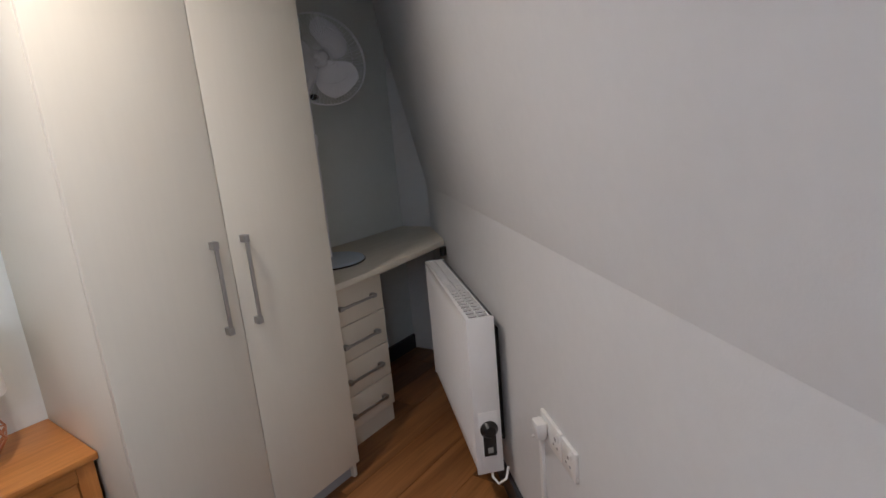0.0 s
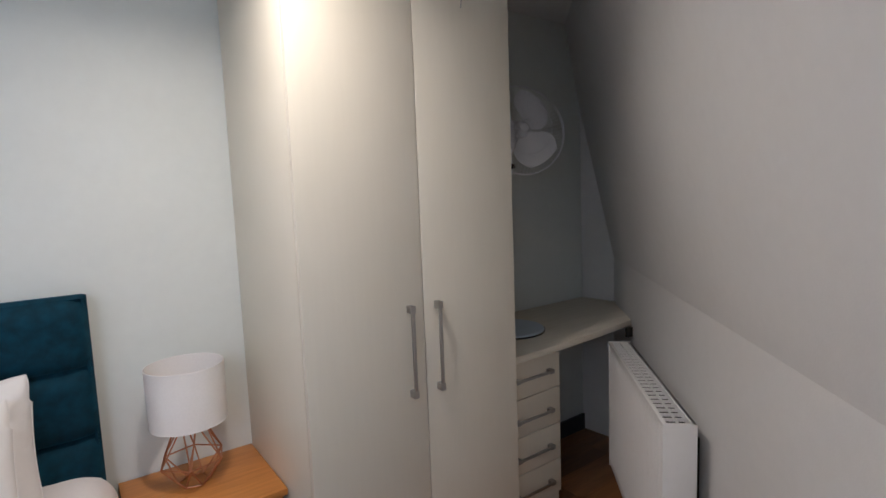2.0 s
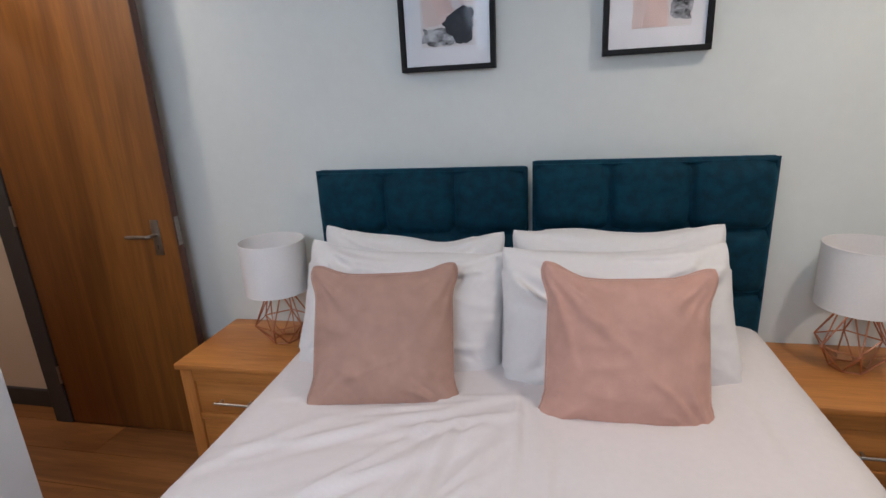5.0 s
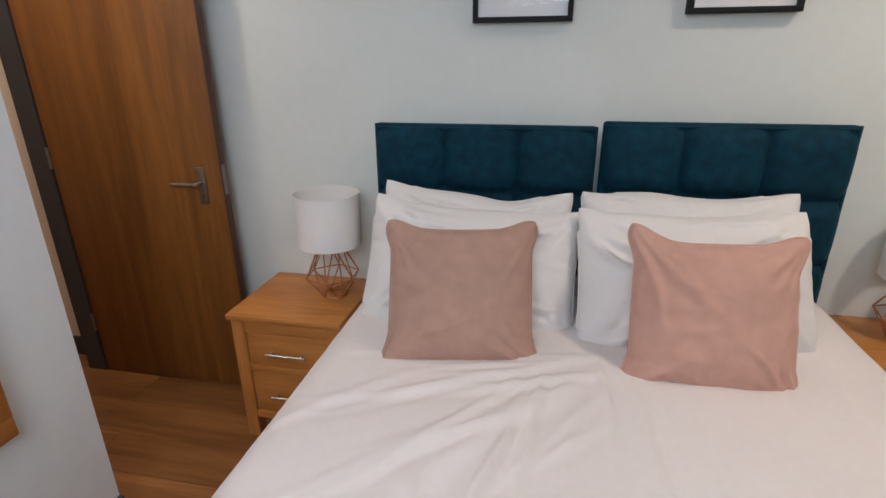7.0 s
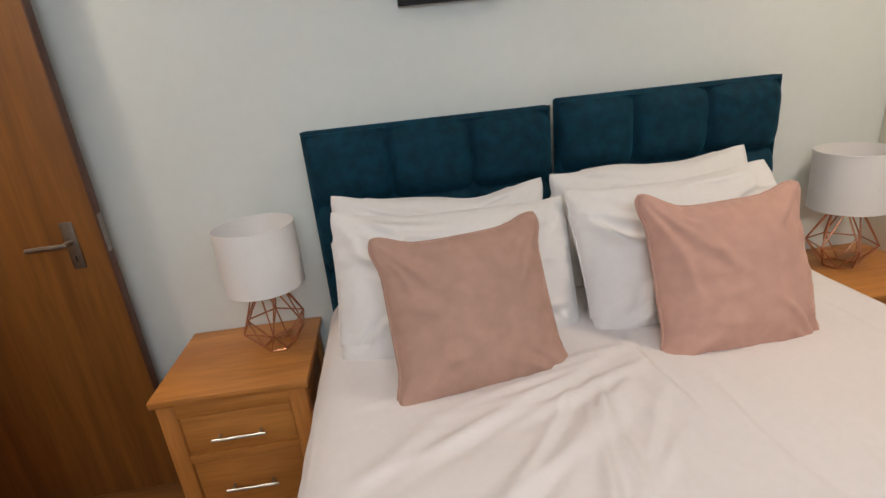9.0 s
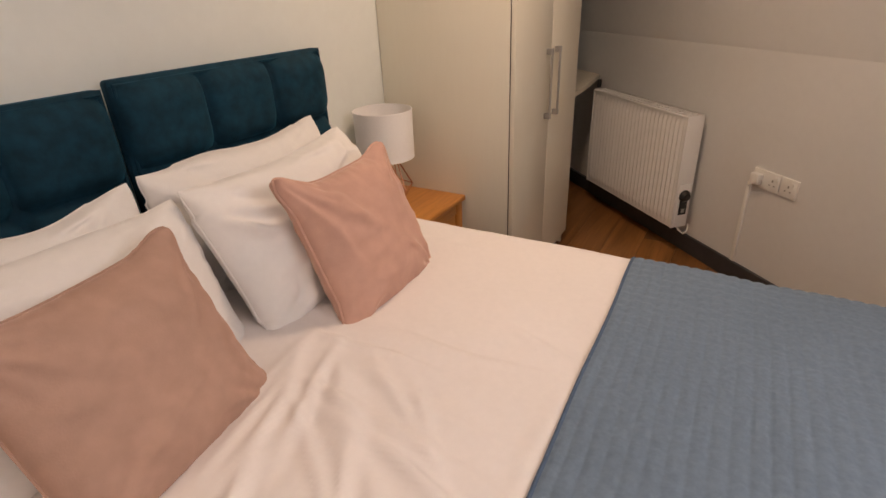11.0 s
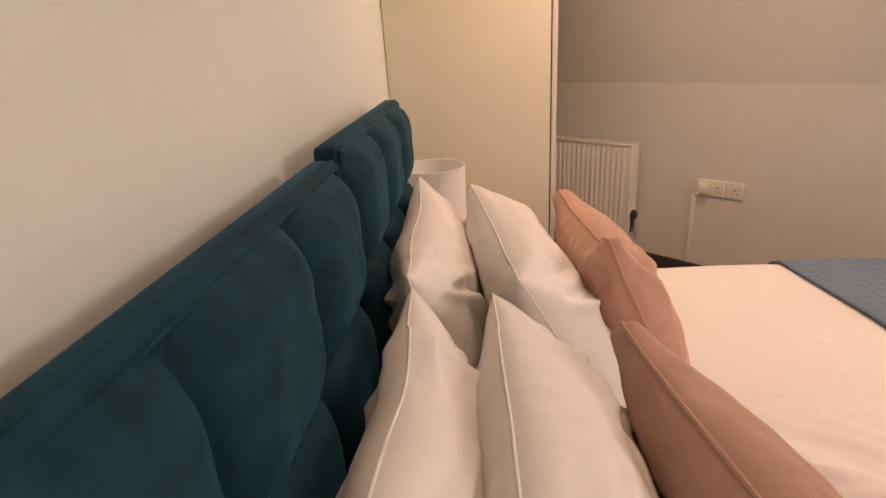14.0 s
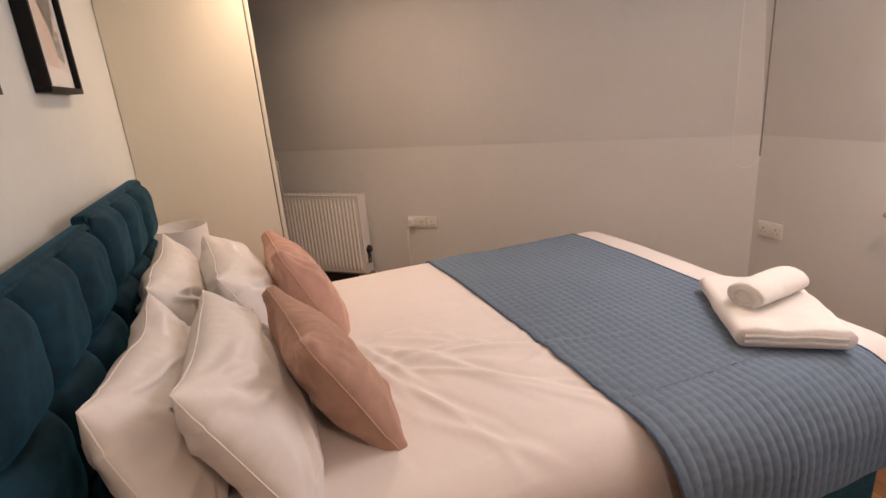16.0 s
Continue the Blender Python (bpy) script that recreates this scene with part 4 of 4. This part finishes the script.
# ---- nightstands ----
def nightstand(m, label):
    ns = thing("nightstand", m, label, "nightstand", "oak nightstands")
    w, dp, h = 0.225, 0.40, 0.552
    part("top", box(0.0, dp + 0.012, -w, w, h - 0.024, h, 0.004), OAK_Y, ns)
    for sy in (-1, 1):
        y = sy * (w - 0.037)
        part("front_post", box(dp - 0.045, dp, y - 0.025, y + 0.025, 0.0, h - 0.024, 0.003), OAK_Z, ns)
        part("back_post", box(0.01, 0.055, y - 0.025, y + 0.025, 0.0, h - 0.024, 0.003), OAK_Z, ns)
        part("side_panel", box(0.055, dp - 0.045, y - 0.010, y + 0.010, 0.10, h - 0.024), OAK_X, ns)
    inner = w - 0.062
    part("top_rail", box(dp - 0.04, dp - 0.003, -inner, inner, h - 0.075, h - 0.024, 0.001), OAK_Y, ns)
    part("middle_rail", box(dp - 0.04, dp - 0.003, -inner, inner, 0.312, 0.338, 0.001), OAK_Y, ns)
    part("bottom_rail", box(dp - 0.04, dp - 0.003, -inner, inner, 0.092, 0.125, 0.001), OAK_Y, ns)
    part("back_panel", box(0.012, 0.02, -inner, inner, 0.10, h - 0.024), OAK_Z, ns)
    part("bottom_panel", box(0.02, dp - 0.04, -inner, inner, 0.10, 0.112), OAK_X, ns)
    for z0, z1 in ((0.342, 0.473), (0.129, 0.308)):
        fr = part("drawer", box(dp - 0.028, dp - 0.008, -inner + 0.003, inner - 0.003, z0, z1, 0.002), OAK_Y, ns)
        bm = tube([(dp + 0.018, -0.078, 0), (dp + 0.018, 0.078, 0)], 0.0048, 10)
        for y in (-0.06, 0.06):
            add_tube(bm, [(dp - 0.01, y, 0), (dp + 0.018, y, 0)], 0.004, 8)
        part("handle", bm, NICKEL, fr, "slim nickel bar handle").location = (0, 0, (z0 + z1) / 2 - 0.008)
    return ns


nightstand(pose(WX + 0.004, 1.0235, FZ), "oak two-drawer nightstand between the bed and the wardrobe")
nightstand(pose(WX + 0.004, -1.078, FZ), "oak two-drawer nightstand between the bed and the door")


# ---- table lamps ----
def table_lamp(m):
    tl = thing("table_lamp", m, "unlit table lamp, white drum shade on a copper wire cage", "table lamp", "bedside lamps")
    sh = part("shade", lathe([(0.118, 0.215), (0.120, 0.215), (0.122, 0.415), (0.120, 0.415)], 56, True), SHADE, tl, "white fabric drum shade")
    for z, r in ((0.217, 0.119), (0.413, 0.121)):
        part("rim", tube([(r * math.cos(2 * math.pi * i / 56), r * math.sin(2 * math.pi * i / 56), z) for i in range(56)], 0.002, 6, True), SHADE, sh)
    cage = part("wire_cage", tube([(0.05 * math.cos(2 * math.pi * i / 6 + 0.3), 0.05 * math.sin(2 * math.pi * i / 6 + 0.3), 0.003) for i in range(6)], 0.003, 6, True), COPPER, tl, "copper wire geometric cage")
    low, mid_, top = [], [], []
    for i in range(6):
        a = math.pi / 3 * i + 0.3
        low.append((0.050 * math.cos(a), 0.050 * math.sin(a), 0.003))
        mid_.append((0.105 * math.cos(a + 0.52), 0.105 * math.sin(a + 0.52), 0.085))
        top.append((0.042 * math.cos(a), 0.042 * math.sin(a), 0.215))
    for i in range(6):
        j = (i + 1) % 6
        for p, q in ((mid_[i], mid_[j]), (top[i], top[j]), (low[i], mid_[i]), (low[j], mid_[i]), (top[i], mid_[i]), (top[j], mid_[i])):
            part("wire", tube([p, q], 0.0026, 6), COPPER, cage)
    part("bulb_holder", lathe([(0.018, 0.20), (0.02, 0.21), (0.02, 0.262), (0.014, 0.268)], 20), WHITE_PL, tl)
    part("bulb", lathe([(0.012, 0.268), (0.026, 0.30), (0.03, 0.325), (0.02, 0.352), (0.0, 0.357)], 20), WHITE_PL, tl)
    bm = bmesh.new()
    for i in range(3):
        a = 2.094 * i
        add_tube(bm, [(0.02 * math.cos(a), 0.02 * math.sin(a), 0.262), (0.119 * math.cos(a), 0.119 * math.sin(a), 0.262)], 0.0016, 6)
    part("shade_spokes", bm, WHITE_PL, tl)
    return tl


table_lamp(pose(0.185, 1.012, 0.462))
table_lamp(pose(0.195, -0.970, 0.462, 0, 0, 22))


# ---- framed prints ----
def blob(points, x, seed, rough=0.006, n=10):
    """A flat brush patch with a ragged outline, in the plane x."""
    bm = bmesh.new()
    out = []
    for i, (y0, z0) in enumerate(points):
        y1, z1 = points[(i + 1) % len(points)]
        for k in range(n):
            s = k / n
            y, z = y0 + (y1 - y0) * s, z0 + (z1 - z0) * s
            out.append((x, y + rough * n3(y * 60, z * 60, seed) * 1.6, z + rough * n3(y * 60, z * 60, seed + 9) * 1.6))
    rim = [bm.verts.new(p) for p in out]
    mid_y, mid_z = sum(p[1] for p in out) / len(out), sum(p[2] for p in out) / len(out)
    hub = bm.verts.new((x, mid_y, mid_z))
    for a, b in zip(rim, rim[1:] + rim[:1]):
        bm.faces.new((hub, a, b))
    return bm


def framed_print(y0, y1, z0, z1, art, label):
    fp = thing("framed_print", pose(WX, (y0 + y1) / 2, (z0 + z1) / 2), label, "picture", "pair of framed prints")
    w, h, b, dp = (y1 - y0) / 2, (z1 - z0) / 2, 0.017, 0.043
    for a in ((-w, w, h - b, h), (-w, w, -h, -h + b)):
        part("frame_rail", box(0.001, dp, *a, 0.0015), FRAME_BLACK, fp)
    for a in ((-w, -w + b), (w - b, w)):
        part("frame_stile", box(0.001, dp, *a, -h + b, h - b, 0.0015), FRAME_BLACK, fp)
    part("mount", box(0.015, 0.025, -w + b, w - b, -h + b, h - b), MOUNT, fp, "white mount board")
    art(fp)
    glass = part("glass", box(0.032, 0.0335, -w + b, w - b, -h + b, h - b), PRINT_GLASS, fp, "clear glazing")
    glass.visible_shadow = False
    return fp


def art_right(fp):
    pr = part("print", box(0.025, 0.0258, -0.074, 0.101, -0.143, 0.124), ART_PAPER, fp, "off-white paper print")
    part("blush_patch", blob([(-0.074, 0.124), (-0.021, 0.123), (-0.025, 0.029), (0.022, -0.022), (0.028, -0.054), (0.036, -0.139), (-0.073, -0.143)], 0.0266, 3, 0.003), ART_PALE, pr, "pale blush wash")
    part("blush_patch", blob([(-0.024, -0.012), (0.022, -0.028), (0.026, -0.063), (0.03, -0.14), (-0.044, -0.142), (-0.031, -0.065)], 0.0274, 7, 0.003), ART_PINK, pr, "blush pink wash")
    part("charcoal_patch", blob([(-0.023, 0.053), (0.006, 0.059), (0.028, 0.069), (0.062, 0.091), (0.094, 0.101), (0.092, 0.051), (0.073, 0.009), (0.064, -0.026), (0.041, -0.054), (0.028, -0.051), (0.025, -0.022), (0.013, -0.011), (-0.007, 0.018), (-0.022, 0.034)], 0.0290, 5, 0.004), ART_BLACK, pr, "charcoal brush stroke")
    part("dry_strokes", blob([(-0.034, 0.063), (0.006, 0.052), (0.085, 0.056), (0.098, 0.082), (0.095, 0.128), (0.019, 0.122), (-0.027, 0.128)], 0.0281, 4, 0.006), ART_GREY, pr, "dry grey strokes")
    part("dry_strokes", blob([(0.039, -0.111), (0.058, -0.126), (0.096, -0.121), (0.102, -0.087), (0.101, -0.028), (0.064, -0.036), (0.042, -0.028)], 0.0281, 5, 0.006), ART_GREY, pr, "dry grey strokes")
    part("dry_strokes", blob([(0.072, 0.017), (0.081, 0.003), (0.099, 0.008), (0.102, 0.041), (0.101, 0.098), (0.084, 0.09), (0.073, 0.098)], 0.0281, 6, 0.006), ART_GREY, pr, "dry grey strokes")
    part("pencil_line", box(0.0251, 0.0260, -0.105, 0.02, 0.143, 0.1438), ART_GREY, fp, "thin pencil line")


def art_left(fp):
    pr = part("print", box(0.025, 0.0258, -0.09, 0.101, -0.136, 0.136), ART_PAPER, fp, "off-white paper print")
    part("blush_patch", blob([(-0.09, 0.133), (-0.087, 0.038), (-0.078, -0.073), (-0.015, -0.064), (0.026, -0.025), (-0.005, 0.133)], 0.0264, 13, 0.003), ART_PALE, pr, "pale blush wash")
    part("blush_patch", blob([(0.001, 0.133), (0.019, 0.033), (0.052, -0.008), (0.096, -0.013), (0.101, 0.03), (0.099, 0.13)], 0.0269, 17, 0.003), ART_PALE, pr, "pale blush wash")
    part("blush_patch", blob([(-0.085, 0.128), (-0.03, 0.122), (-0.035, 0.08), (0.0, 0.02), (0.025, -0.02), (-0.03, -0.045), (-0.045, 0.01), (-0.08, 0.07)], 0.0275, 19, 0.003), ART_PINK, pr, "blush pink wash")
    part("charcoal_patch", blob([(-0.015, -0.064), (0.006, -0.041), (0.035, -0.022), (0.057, -0.011), (0.088, -0.016), (0.094, -0.033), (0.088, -0.091), (0.086, -0.123), (0.049, -0.131), (0.028, -0.123), (0.018, -0.106), (-0.001, -0.087)], 0.0290, 15, 0.004), ART_BLACK, pr, "charcoal brush patch")
    part("dry_strokes", blob([(-0.088, -0.124), (-0.052, -0.133), (0.021, -0.13), (0.033, -0.109), (0.031, -0.073), (-0.04, -0.078), (-0.082, -0.073)], 0.0281, 8, 0.006), ART_GREY, pr, "dry grey strokes")


framed_print(0.225, 0.549, 1.465, 1.902, art_right, "abstract blush and charcoal print in a black box frame")
framed_print(-0.449, -0.121, 1.451, 1.877, art_left, "abstract blush print with a charcoal patch in a black frame")

# ---- entrance door ----
OLD_STEEL = material("dull_steel", (0.30, 0.27, 0.24), 0.38, 1.0, grain=0.1, scale=60)
door = thing("door_1", pose(0.132, DOOR_Y, FZ), "oak veneer bedroom door standing open against the wall", "door", kind="structure")
part("leaf", box(-0.036, 0.0, 0.004, 0.795, 0.008, 1.99, 0.002), DOOR_WOOD, door)
part("lipping", box(-0.036, 0.0, 0.795, 0.800, 0.008, 1.99, 0.001), DOOR_EDGE, door, "dark brown door edge")
hd = part("door_handle", box(0.0, 0.007, 0.690, 0.728, 0.880, 1.030, 0.003), OLD_STEEL, door, "dull steel lever on a backplate")
part("lever", tube([(0.005, 0.709, 0.968), (0.045, 0.709, 0.968), (0.052, 0.702, 0.968), (0.052, 0.645, 0.968), (0.050, 0.603, 0.966)], 0.008, 10), OLD_STEEL, hd)
part("keyhole", box(0.006, 0.0078, 0.707, 0.711, 0.905, 0.923), BLACK, hd, "dark keyhole")
part("latch_plate", box(-0.030, -0.006, 0.7995, 0.801, 0.92, 1.04), OLD_STEEL, door, "nickel latch plate")
for z in (0.22, 1.0, 1.75):
    part("hinge", tube([(0.004, 0.0, z), (0.004, 0.0, z + 0.09)], 0.006, 8), OLD_STEEL, door)
bm = box(WX + 0.001, 0.138, DOOR_Y - 0.10, DOOR_Y - 0.002, FZ, 1.96, 0.004)
structure("trim_doorway", bm, GREY_TRIM, "dark grey painted door lining beside the open door", "door frame")

# oak framed panel on the partition
op = thing("oak_picture_frame", pose(1.108, PART_Y, 0.455), "deep oak frame round a plain wooden board on the partition", "picture frame")
for a in ((0, 0.50, 0, 0.055), (0, 0.50, 0.845, 0.90)):
    part("frame_rail", box(a[0], a[1], 0.001, 0.035, a[2], a[3], 0.003), OAK_X, op)
for a in ((0, 0.055), (0.445, 0.50)):
    part("frame_stile", box(a[0], a[1], 0.001, 0.035, 0.055, 0.845, 0.003), OAK_Z, op)
part("backing_board", box(0.055, 0.445, 0.001, 0.012, 0.055, 0.845), OAK_Z, op, "flat oak inner panel")

# ---- floor planks, last ----
floor = tagged(new("floor", mesh_of("floor", box(-0.12, RIGHT + 0.12, -3.82, 3.62, FZ - 0.06, FZ - 0.009), GAP, False)), "warm oak laminate floor of long staggered planks", "floor", "", "structure")
PW, PL = 0.19, 1.26
shared = {}
r = random.Random(11)
x = -0.06
while x < RIGHT + 0.05:
    y = -3.75 - r.uniform(0, PL)
    end = min(3.6, (ND + 0.06 - NX * max(0, x)) / NY)
    while y < end:
        a, b = max(y, -3.75), min(y + PL, end)
        if b - a > 0.05:
            key = round(b - a, 2)
            if key not in shared:
                shared[key] = mesh_of("plank", box(0, PW - 0.0016, 0, key - 0.0016, -0.009, 0, 0.0008, seg=1), FLOOR_WOOD, False)
            pk = new("plank", shared[key])
            pk.location = (x, a, FZ)
            pk.parent = floor
        y += PL
    x += PW
